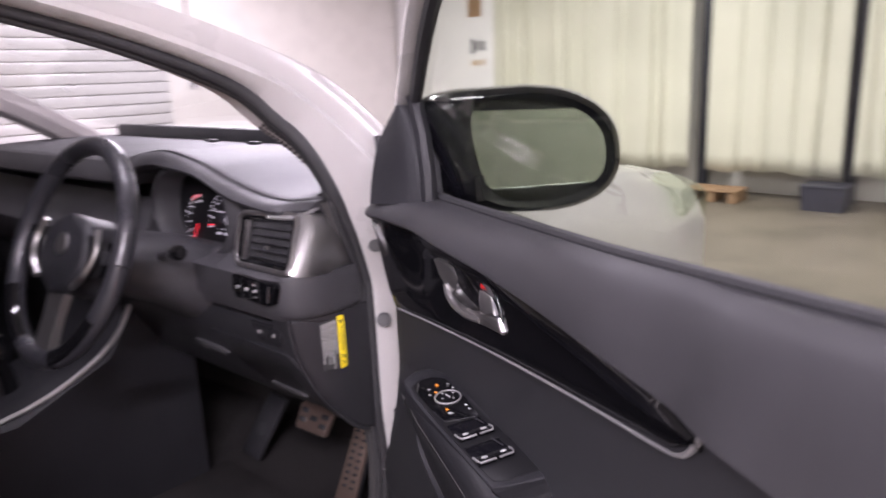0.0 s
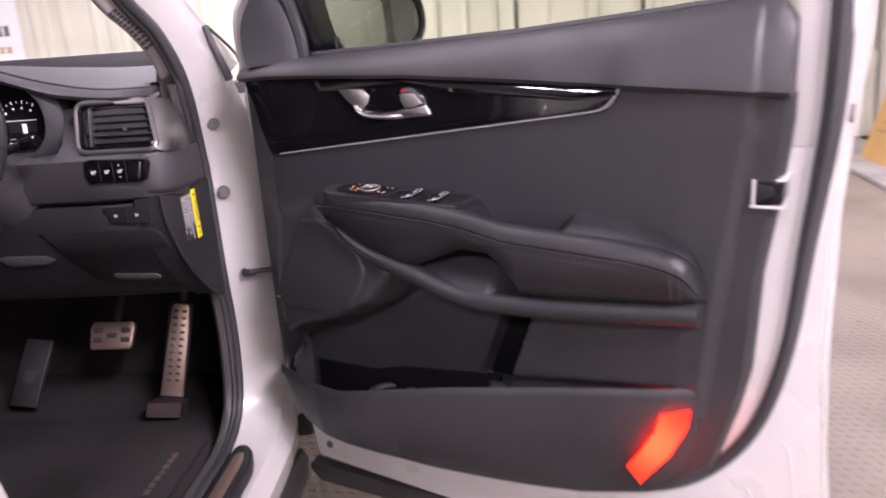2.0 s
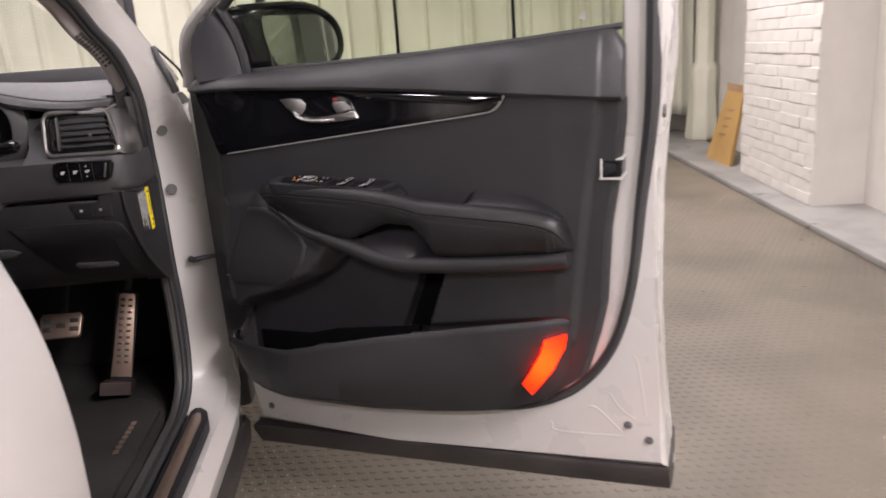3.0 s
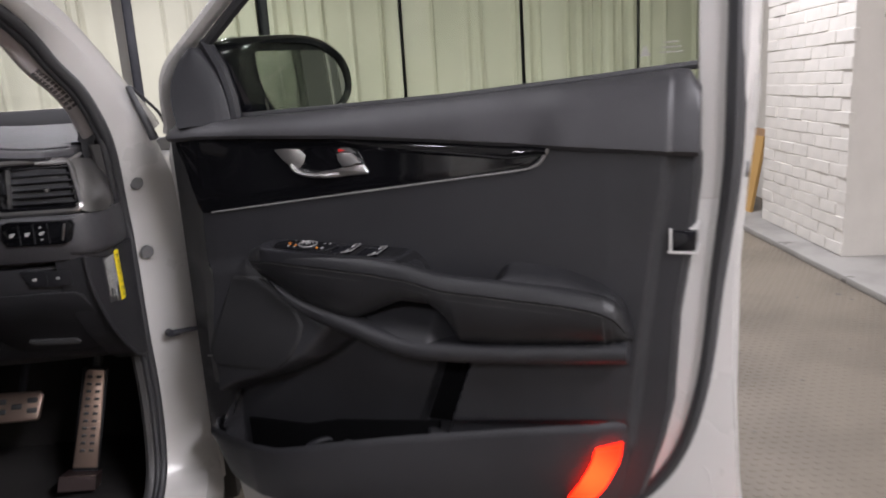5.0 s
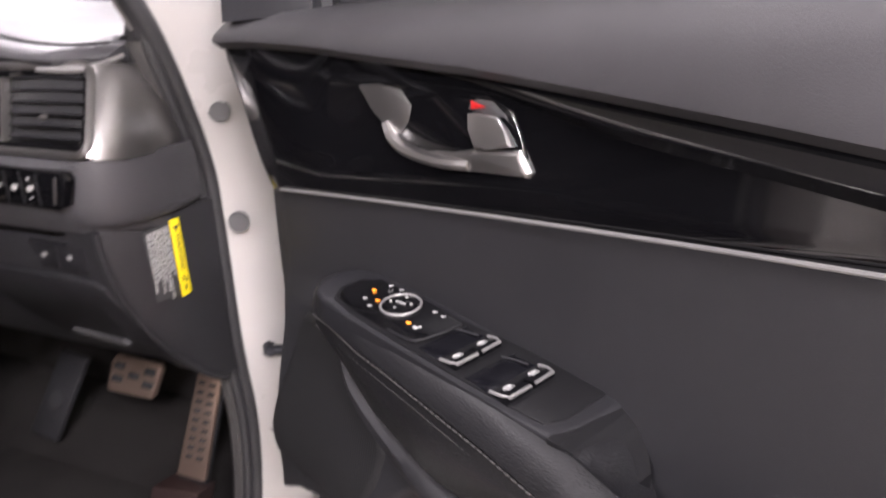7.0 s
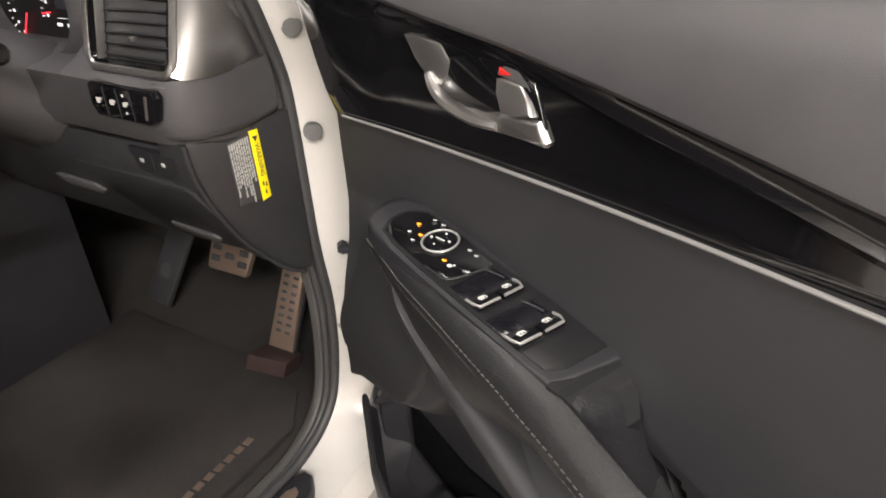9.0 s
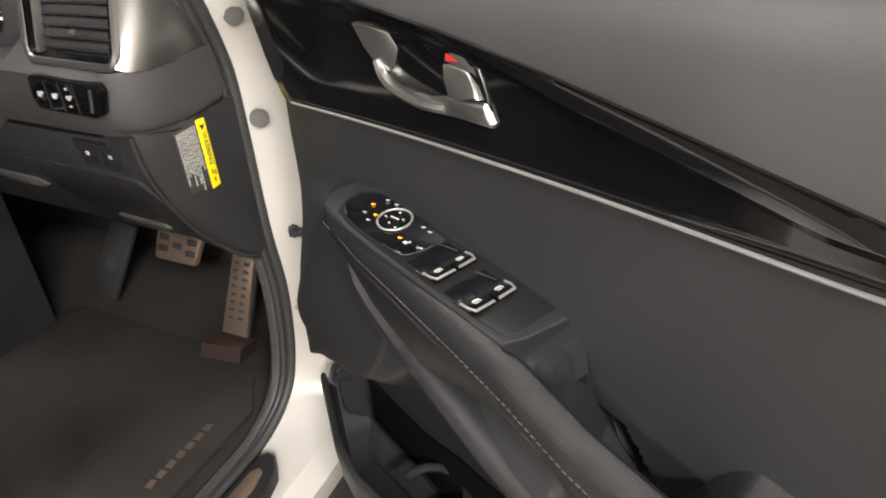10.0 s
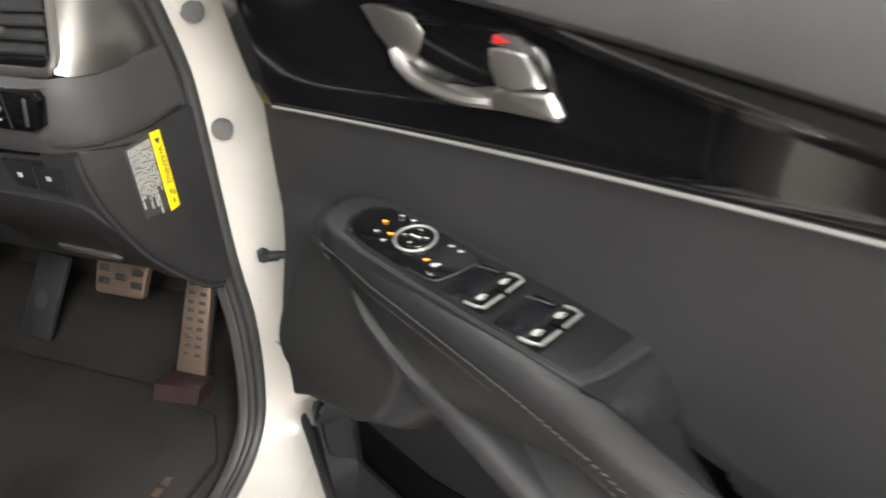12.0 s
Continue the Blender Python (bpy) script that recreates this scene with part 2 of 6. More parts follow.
def tube(path, radius, sides=10, caps=True, bm=None, flat=1.0, up=(0, 0, 1)):
    """A round or flattened bar along a path."""
    rings = []
    path = [Vector(p) for p in path]
    for i, p in enumerate(path):
        d = (path[min(i + 1, len(path) - 1)] - path[max(i - 1, 0)]).normalized()
        a = d.cross(Vector(up))
        if a.length < 1e-4:
            a = d.cross(Vector((1, 0, 0)))
        a.normalize()
        b = a.cross(d)
        r = radius[i] if isinstance(radius, (list, tuple)) else radius
        rings.append([p + a * (math.cos(2 * math.pi * k / sides) * r) + b * (math.sin(2 * math.pi * k / sides) * r * flat) for k in range(sides)])
    return loft(rings, True, caps, bm)


def prism(outline, low, high, place, bevel=0.0, segments=2, bm=None):
    """A slab: a flat outline carried from low to high; place(a, b, depth) gives the point."""
    own = bmesh.new()
    bottom = [own.verts.new(place(a, b, low)) for a, b in outline]
    top = [own.verts.new(place(a, b, high)) for a, b in outline]
    f = own.faces.new(top)
    own.faces.new(list(reversed(bottom)))
    n = len(outline)
    for i in range(n):
        own.faces.new((bottom[i], bottom[(i + 1) % n], top[(i + 1) % n], top[i]))
    if bevel:
        bmesh.ops.bevel(own, geom=list(f.edges), offset=bevel, segments=segments, affect="EDGES", profile=0.5)
    if bm is None:
        return own
    me = bpy.data.meshes.new("tmp")
    own.to_mesh(me)
    own.free()
    bm.from_mesh(me)
    bpy.data.meshes.remove(me)
    return bm


def disc(bm, centre, normal, radius, depth, sides=16, bevel=0.0):
    q = Vector(normal).to_track_quat("Z", "Y").to_matrix().to_4x4()
    geo = bmesh.ops.create_cone(bm, cap_ends=True, segments=sides, radius1=radius, radius2=radius, depth=depth, matrix=Matrix.Translation(centre) @ q)
    if bevel:
        top = [f for f in {f for v in geo["verts"] for f in v.link_faces} if len(f.verts) == sides and f.calc_center_median().dot(Vector(normal)) > Vector(centre).dot(Vector(normal))]
        bmesh.ops.bevel(bm, geom=[e for f in top for e in f.edges], offset=bevel, segments=2, affect="EDGES")
    return bm

# ---- the garage ----
bm = bmesh.new()
bm_box(bm, (0, 0, -0.1), (40, 40, 0.2))
thing("floor", bm, FLOOR, "worn beige studded garage floor", "floor", kind="structure", smooth=False)
thing("ceiling", box((0, 0, 3.1), (14, 15, 0.2)), CEILMAT, "unseen garage ceiling, kept dark to cut bounced light", "ceiling", kind="structure", smooth=False)
thing("wall_north", box((-0.5, 6.75, 1.5), (13, 0.3, 3.0)), WALLPAINT, "white painted masonry wall behind the sheeting", "wall", kind="structure", smooth=False)
thing("wall_south", box((-0.5, -6.2, 1.5), (13, 0.3, 3.0)), GREYWALL, "unseen wall, kept dark grey to cut bounced light", "wall", kind="structure", smooth=False)
thing("wall_west", box((-5.2, 0.2, 1.5), (0.3, 13, 3.0)), WALLPAINT, "white painted masonry wall", "wall", kind="structure", smooth=False)

# the east wall runs at a slight angle to the car
EAST = pose(4.34, 2.5, 0, 0, 0, -11.3)
wall_east = thing("wall_east", box((0.15, -1.5, 1.5), (0.3, 14, 3.0)), WALLPAINT, "rough white painted masonry wall with a shallow pier", "wall", kind="structure", smooth=False)
wall_east.matrix_world = EAST
kerb = thing("kerb", box((-0.27, -1.5, 0.02), (0.54, 14, 0.04), 0.008), KERB, "low grey painted kerb along the wall", "kerb", kind="structure")
kerb.matrix_world = EAST @ pose(0.02, 0, 0, 0, 0, 3.4)


def lamp_batten(spec):
    x, y, z, length, _, turn = spec
    root = empty("ceiling_lamp", pose(x, y, 3.0, 0, 0, turn), "white fluorescent batten lamp fixed to the ceiling", "lamp", "ceiling lamps")
    part("housing", box((0, 0, -0.03), (length + 0.1, 0.16, 0.055), 0.01), PAINT, root)


for spec in LAMPS:
    lamp_batten(spec)


def curtain(x0, x1, y, seed):
    """One hanging sheet with soft vertical folds and an uneven hem."""
    rng = random.Random(seed)
    n, rows = int((x1 - x0) / 0.010), 16
    folds, x = [], x0 - 0.05
    while x < x1 + 0.1:
        folds.append((x, rng.uniform(0.012, 0.030), rng.uniform(0.025, 0.070)))
        x += rng.choice((0.11, 0.17, 0.24, 0.33)) * rng.uniform(0.85, 1.15)
    waves = [(rng.uniform(0.35, 0.8), rng.uniform(0, 6.28)) for _ in range(2)]
    bm = bmesh.new()
    grid = []
    for j in range(rows + 1):
        v = j / rows
        line = []
        for i in range(n + 1):
            x = x0 + (x1 - x0) * i / n
            d = sum(-a * math.exp(-((x - c - 0.012 * math.sin(3 * v + c * 9)) / w) ** 2) for c, w, a in folds) + 0.014 * sum(math.sin(x / w * 6.28 + p) for w, p in waves)
            d *= 0.7 + 0.3 * v
            hem = 0.265 + 0.012 * math.sin(x * 7 + seed) + 0.008 * math.sin(x * 19)
            z = 2.95 + (hem - 2.95) * v
            line.append(bm.verts.new((x + 0.01 * math.sin(x * 23 + v * 2), y + d, z)))
        grid.append(line)
    for a, b in zip(grid, grid[1:]):
        for i in range(n):
            bm.faces.new((a[i], a[i + 1], b[i + 1], b[i]))
    ob = thing("curtain", bm, CURTAIN, "cream plastic sheet curtain hanging in folds", "curtain", "sheet curtains")
    mod = ob.modifiers.new("thick", "SOLIDIFY")
    mod.thickness = 0.004
    return ob


GAPS = [-3.55, -1.03, 0.29, 1.655, 2.92, 4.15, 4.9]
for k, (a, b) in enumerate(zip(GAPS, GAPS[1:])):
    curtain(a + (0.09 if k == 1 else 0.06 if k == 2 else 0.02), b - (0.10 if k == 0 else 0.05 if k == 1 else 0.015), 6.2, 3 + k)
for g in GAPS[1:-1]:
    thing("steel_post", box((g, 6.36, 1.5), (0.10, 0.08, 3.0), 0.008), STEEL, "dark steel post between the sheet curtains", "post", "curtain posts")

# ---- the car's body ----
car = empty("car", pose(0, 0, 0), "white five-door car with its driver's door wide open", "car")

# stations round the door opening: the seal's line and the outer edge of the painted jamb
OPENING = [
    ((0.690, -1.05, 1.484), (0.728, -1.05, 1.500)),
    ((0.700, -0.75, 1.446), (0.738, -0.74, 1.460)),
    ((0.724, -0.43, 1.373), (0.760, -0.41, 1.386)),
    ((0.752, -0.226, 1.297), (0.780, -0.195, 1.310)),
    ((0.771, -0.152, 1.235), (0.796, -0.105, 1.256)),
    ((0.796, -0.110, 1.180), (0.820, -0.040, 1.190)),
    ((0.811, -0.066, 1.085), (0.858, 0.035, 1.096)),
    ((0.800, -0.012, 0.960), (0.880, 0.085, 0.960)),
    ((0.800, -0.003, 0.880), (0.882, 0.094, 0.880)),
    ((0.800, 0.000, 0.700), (0.882, 0.096, 0.700)),
    ((0.800, 0.010, 0.570), (0.882, 0.088, 0.570)),
    ((0.800, -0.004, 0.450), (0.886, 0.075, 0.440)),
    ((0.800, -0.035, 0.388), (0.896, 0.050, 0.328)),
    ((0.800, -0.100, 0.352), (0.903, -0.010, 0.278)),
    ((0.800, -0.200, 0.342), (0.905, -0.160, 0.262)),
    ((0.800, -0.500, 0.342), (0.905, -0.500, 0.262)),
    ((0.800, -0.860, 0.350), (0.905, -0.880, 0.268)),
]
N_ST = 90
SEAL = spline([s for s, _ in OPENING], N_ST)
EDGE = spline([q for _, q in OPENING], N_ST)


def jamb_section(k):
    s, q = SEAL[k], EDGE[k]
    low = smoothstep(0.44, 0.36, s.z)
    along = (SEAL[min(k + 1, N_ST - 1)] - SEAL[max(k - 1, 0)]).normalized()
    face = along.cross(q - s).normalized()
    if face.x < 0:
        face = -face
    mid = s.lerp(q, 0.55) + face * 0.010 + Vector((0, 0, 0.035)) * low + Vector((0.02, 0, 0)) * low
    rim = s.lerp(q, 0.88) + face * 0.008 + Vector((0.012, 0, 0.03)) * low
    back = q + Vector((-0.045, 0.05, 0.0)) * (1 - low) + Vector((-0.02, 0, -0.05)) * low
    inner = s + Vector((-0.05, 0.05, 0.01)) * (1 - low) + Vector((-0.03, 0, -0.03)) * low
    return [inner, s, s.lerp(q, 0.25) + face * 0.006 + Vector((0, 0, 0.016)) * low, mid, rim, q, back]


part("door_jamb", loft([jamb_section(k) for k in range(N_ST)], closed=False), PAINT, car, "white painted door jamb and pillar")
part("pillar_outer", loft([[q, q + Vector((0.006, 0.028, 0.012)), q + Vector((0.002, 0.060, 0.016)), q + Vector((-0.012, 0.085, 0.012)), q + Vector((-0.04, 0.10, -0.01))] for q in EDGE if q.z > 1.10], closed=False), PAINT, car, "white outer windscreen pillar")
part("opening_seal", tube([p + Vector((-0.004, -0.004, 0.004 - 0.006 * smoothstep(1.06, 1.13, p.z))) for p in SEAL], [0.0085 + 0.0025 * smoothstep(1.06, 1.13, p.z) for p in SEAL], 10, up=(1, 0, 0)), RUBBER, car, "black rubber door opening seal")
part("seal_lip", tube([p + Vector((-0.013, -0.013, 0.001)).lerp(Vector((-0.0125, 0.001, -0.0115)), smoothstep(1.06, 1.13, p.z)) for p in SEAL], [0.0065 + 0.0020 * smoothstep(1.06, 1.13, p.z) for p in SEAL], 10, up=(1, 0, 0)), RUBBER, car, "second rubber lip of the opening seal")
part("inner_seal", loft([[p + Vector((-0.016, -0.015, 0.0)), p + Vector((-0.020, -0.020, 0.0)), p + Vector((-0.029, -0.022, 0.0)), p + Vector((-0.036, -0.017, 0.0)), p + Vector((-0.040, 0.004, 0.0))] for p in SEAL if p.z < 1.10], closed=False), SEALTRIM, car, "grey trim strip inside the seal")

# outer sill cladding
part("sill_cladding", loft([[Vector((0.907, y, 0.262)), Vector((0.918, y, 0.240)), Vector((0.912, y, 0.185)), Vector((0.86, y, 0.170)), Vector((0.84, y, 0.25))] for y in (0.02, -0.3, -0.6, -0.95)]), CLAD, car, "dark grey plastic sill cladding")
SCUFF = [(0.822, -0.90), (0.822, -0.155), (0.830, -0.140), (0.846, -0.140), (0.862, -0.160), (0.872, -0.20), (0.872, -0.90)]
part("scuff_plate_base", prism(SCUFF, 0.340, 0.374, lambda a, b, d: Vector((a, b, d)), 0.006, 3), TRIM_HARD, car, "black sill scuff panel")
part("scuff_plate", prism([(0.834, -0.85), (0.834, -0.185), (0.842, -0.172), (0.852, -0.178), (0.860, -0.21), (0.860, -0.85)], 0.372, 0.3765, lambda a, b, d: Vector((a, b, d)), 0.0015), ALU, car, "brushed metal scuff plate")

# rear door skin behind the opening, with the body's bulge
SIDE = [(0.80, 1.12), (0.865, 1.02), (0.895, 0.93), (0.918, 0.84), (0.930, 0.74), (0.934, 0.64), (0.925, 0.52), (0.905, 0.42), (0.885, 0.34)]
FRONT_LINE = [(1.12, -0.95), (0.93, -0.930), (0.84, -0.932), (0.74, -0.937), (0.64, -0.948), (0.34, -0.95)]
rings = []
SIDE = [(p.x, p.y) for p in spline([(x, z, 0) for x, z in SIDE], 40)]
FRONT_LINE = [(p.x, p.y) for p in spline([(z, y, 0) for z, y in FRONT_LINE], 30)]
for f in (-0.03, -0.01, 0.0, 0.02, 0.5, 1.4):
    rings.append([Vector((x - (0.05 if f < -0.02 else 0.012 if f < 0 else 0.003 if f == 0 else 0), float(np.interp(z, [p[1 - 1] for p in reversed(FRONT_LINE)], [p[1] for p in reversed(FRONT_LINE)])) - max(f, 0) + (0.012 if f < -0.02 else 0.004 if f < 0 else 0), z)) for x, z in SIDE])
part("rear_door", loft(rings, closed=False), PAINT, car, "white rear door skin")

# the centre pillar that closes the opening at the rear
BPILLAR = [((0.790, -0.560, 0.375), (0.880, -0.560, 0.330)), ((0.780, -0.630, 0.400), (0.862, -0.650, 0.380)), ((0.770, -0.690, 0.460), (0.838, -0.720, 0.460)), ((0.760, -0.715, 0.600), (0.828, -0.750, 0.600)), ((0.745, -0.740, 0.800), (0.815, -0.780, 0.800)), ((0.720, -0.765, 1.000), (0.785, -0.810, 1.000)), ((0.690, -0.810, 1.200), (0.745, -0.850, 1.200)), ((0.660, -0.860, 1.440), (0.705, -0.895, 1.450))]
part("centre_pillar", loft([[s + Vector((-0.05, 0.0, 0)), s, s.lerp(q, 0.5) + Vector((0.008, 0.004, 0)), q, Vector((q.x + 0.006, min(q.y - 0.10, -0.93), q.z)), Vector((q.x - 0.06, -0.96, q.z))] for s, q in zip(spline([a for a, _ in BPILLAR], 30), spline([b for _, b in BPILLAR], 30))], closed=False), PAINT, car, "white painted centre pillar")
part("pillar_seal", tube([p + Vector((0.002, 0.008, 0)) for p in spline([a for a, _ in BPILLAR], 40)], 0.013, 8, up=(1, 0, 0)), RUBBER, car, "black rubber pillar seal")
part("pillar_lining", loft([[p + Vector((-0.012, 0.012, 0)), p + Vector((-0.03, 0.004, 0)), p + Vector((-0.05, -0.08, 0)), p + Vector((-0.04, -0.16, 0))] for p in spline([a for a, _ in BPILLAR], 30)], closed=False), TRIM_HARD, car, "black inner pillar trim")

# front wing, bonnet, headlamp
rings = []
for y, top, wide, drop in ((0.11, 1.06, 0.905, 0.02), (0.45, 1.05, 0.925, 0.02), (0.9, 1.02, 0.935, 0.03), (1.3, 0.97, 0.90, 0.05), (1.5, 0.90, 0.80, 0.08), (1.58, 0.80, 0.72, 0.1)):
    rings.append([Vector((wide - 0.25, y, top + 0.01)), Vector((wide - 0.12, y, top - 0.005)), Vector((wide - 0.04, y, top - 0.05)), Vector((wide, y, top - 0.14)), Vector((wide, y, top - 0.35)), Vector((wide - 0.02, y, 0.35))])
part("front_wing", loft(rings, closed=False), PAINT, car, "white front wing")
rings = []
for y, top, wide in ((0.30, 1.085, 0.72), (0.6, 1.10, 0.70), (1.0, 1.06, 0.68), (1.35, 0.99, 0.64), (1.55, 0.90, 0.55)):
    rings.append([Vector((wide * k / 6, y, top - 0.035 * abs(k / 6) ** 3)) for k in range(-6, 7)])
part("bonnet", loft(rings, closed=False), PAINT, car, "white bonnet")
part("headlamp", loft([[Vector((0.80, y, z)), Vector((0.915 - (y - 1.1) * 0.2, y, z - 0.03)), Vector((0.925 - (y - 1.1) * 0.25, y, z - 0.10)), Vector((0.80, y, z - 0.12))] for y, z in ((1.05, 0.985), (1.2, 0.98), (1.35, 0.95), (1.5, 0.90))]), GLASS, car, "clear headlamp")

# windscreen, cowl, roof and the closed far side
bm = loft([[Vector((-0.70 + 1.4 * k / 8, 0.36 - 0.10 * abs(k / 4 - 1) ** 2, 1.165)) for k in range(9)], [Vector((-0.64 + 1.28 * k / 8, -0.06 - 0.09 * abs(k / 4 - 1) ** 2, 1.30)) for k in range(9)], [Vector((-0.58 + 1.16 * k / 8, -0.50 - 0.08 * abs(k / 4 - 1) ** 2, 1.455)) for k in range(9)]], closed=False)
pane = part("windscreen", bm, SCREEN, car, "clear windscreen")
pane.visible_shadow = False
part("cowl", box((0, 0.36, 1.085), (1.44, 0.16, 0.03), 0.01), TRIM_HARD, car, "black cowl panel")
part("roof", loft([[Vector((-0.68 + 1.36 * k / 8, y, z - 0.05 * abs(k / 4 - 1) ** 2)) for k in range(9)] for y, z in ((-0.52, 1.49), (-0.9, 1.56), (-1.8, 1.58), (-2.6, 1.52))], closed=False), PAINT, car, "white roof")
part("headliner", loft([[Vector((-0.68 + 1.36 * k / 8, y, z - 0.05 * abs(k / 4 - 1) ** 2)) for k in range(9)] for y, z in ((-0.53, 1.45), (-0.9, 1.52), (-1.8, 1.54), (-2.6, 1.48))], closed=False), LINER, car, "grey headliner")
part("far_side", box((-0.90, -0.6, 0.75), (0.06, 3.0, 0.72), 0.02), PAINT, car, "white far body side")
part("far_lining", box((-0.845, -0.9, 0.74), (0.05, 2.4, 0.70), 0.02), TRIM, car, "black far door lining")
for x0, x1, y0, y1, nm in ((-0.88, -0.70, -0.30, -1.20, "far_front_window"), (-0.88, -0.70, -1.26, -2.40, "far_rear_window"), (0.80, 0.70, -1.00, -2.40, "near_rear_window")):
    bm = loft([[Vector((x0, y0, 1.10)), Vector((x1, y0 - 0.05, 1.50)), Vector((x1 + 0.004, y0 - 0.05, 1.50)), Vector((x0 + 0.004, y0, 1.10))], [Vector((x0, y1, 1.10)), Vector((x1, y1, 1.50)), Vector((x1 + 0.004, y1, 1.50)), Vector((x0 + 0.004, y1, 1.10))]])
    part(nm, bm, PRIVACY, car, "dark tinted side window", smooth=False)
part("rear_window", loft([[Vector((x, -2.62, 1.10)), Vector((x * 0.85, -2.50, 1.50)), Vector((x * 0.85, -2.495, 1.50)), Vector((x, -2.615, 1.10))] for x in (-0.82, 0.82)]), PRIVACY, car, "dark tinted rear window", smooth=False)
part("far_pillar", tube(spline([(-0.78, 0.25, 1.10), (-0.74, -0.05, 1.27), (-0.70, -0.4, 1.40), (-0.68, -0.9, 1.48)], 12), 0.045, 8), LINER, car, "grey trimmed far windscreen pillar")
part("car_floor", box((-0.05, -0.75, 0.30), (1.74, 2.5, 0.05), 0.01), CARPET, car, "black carpeted car floor")
part("bulkhead", box((-0.05, 0.36, 0.66), (1.70, 0.05, 0.78), 0.01), CARPET, car, "black carpeted bulkhead")
part("footwell_side", box((0.785, 0.20, 0.62), (0.03, 0.34, 0.66), 0.008), CARPET, car, "black footwell side trim")
part("under_body", box((0, -0.4, 0.23), (1.5, 3.2, 0.08)), STEEL, car, "dark underbody")
part("rear_bulkhead", box((0, -2.5, 0.8), (1.7, 0.06, 1.2)), TRIM, car, "dark rear trim")

# ---- the open driver's door: u along it from the hinge, w towards the cabin, z up ----
DOOR = pose(0.86, 0.07, 0, 0, 0, -28)
door = empty("front_door", DOOR, "white driver's door standing wide open with black trim", "car door")


def D(u, w, z):
    return Vector((u, -w, z))


def bend(u):
    """The trim is slightly hollow along its length."""
    return -0.016 * max(0.0, 1 - ((u - 0.56) / 0.36) ** 2)


def leaning(u, z, w):
    """Above the belt line the door leans in over the cabin."""
    return D(u, w + 0.38 * max(0.0, z - 1.12) * (1 - smoothstep(0.75, 1.0, u)), z)


def UZ(bent=0.0):
    return lambda u, z, w: D(u, w + bent * bend(u), z)


BELT = [(0.08, 1.120), (0.25, 1.125), (0.47, 1.131), (0.676, 1.138), (0.856, 1.149), (1.05, 1.163)]
ULOW = [(0.08, 1.096), (0.13, 1.096), (0.30, 1.091), (0.484, 1.085), (0.684, 1.071), (0.835, 1.059), (1.00, 1.046), (1.05, 1.043)]
LEFT = [(0.377, 0.27), (0.385, 0.205), (0.398, 0.170), (0.44, 0.145), (0.50, 0.140), (0.56, 0.160), (0.60, 0.184), (0.64, 0.188), (0.75, 0.184), (0.80, 0.184), (0.835, 0.180), (0.855, 0.166), (0.90, 0.168), (0.97, 0.174), (1.0, 0.174), (1.04, 0.180), (1.08, 0.170), (1.17, 0.16)]
RIGHT = [(0.377, 0.50), (0.385, 0.62), (0.401, 0.766), (0.438, 0.885), (0.51, 0.972), (0.6, 0.998), (0.669, 1.012), (0.82, 1.020), (0.936, 1.037), (1.04, 1.047), (1.112, 1.047), (1.135, 1.043), (1.17, 1.02)]
PTOP = [(0.12, 0.522), (0.20, 0.522), (0.327, 0.530), (0.43, 0.553), (0.541, 0.573), (0.941, 0.632), (1.05, 0.64)]
CREASE = [(0.44, 0.80), (0.50, 0.885), (0.584, 0.945), (0.853, 0.977), (1.1, 1.012)]


def in_poly(pts, u, z):
    """Signed distance to an outline, negative inside."""
    best, inside = 9.0, False
    for (ax, ay), (bx, by) in zip(pts, pts[1:] + pts[:1]):
        dx, dy = bx - ax, by - ay
        k = min(max(((u - ax) * dx + (z - ay) * dy) / (dx * dx + dy * dy), 0), 1)
        best = min(best, math.hypot(u - ax - k * dx, z - ay - k * dy))
        if (ay > z) != (by > z) and u < (bx - ax) * (z - ay) / (by - ay) + ax:
            inside = not inside
    return -best if inside else best


RECESS = [(0.165, 0.655), (0.24, 0.640), (0.33, 0.655), (0.42, 0.693), (0.49, 0.752), (0.60, 0.738), (0.662, 0.728), (0.590, 0.578), (0.585, 0.42), (0.16, 0.42)]
SPK = [(0.262, 0.868), (0.15, 0.862), (0.14, 0.80), (0.14, 0.70), (0.15, 0.600), (0.19, 0.592), (0.24, 0.622), (0.33, 0.652), (0.40, 0.688), (0.445, 0.735), (0.475, 0.768), (0.385, 0.806), (0.30, 0.852)]
PULL = [(0.490, 0.775), (0.585, 0.828), (0.655, 0.828), (0.690, 0.795), (0.700, 0.740), (0.650, 0.728), (0.59, 0.738), (0.53, 0.752)]

GROOVE = [(0.640, 0.738), (0.697, 0.738), (0.630, 0.560), (0.570, 0.560)]


def flare(u):
    """Towards the hinge the upper trim swells into the cabin."""
    return 0.024 * (1 - smoothstep(0.15, 0.31, u))


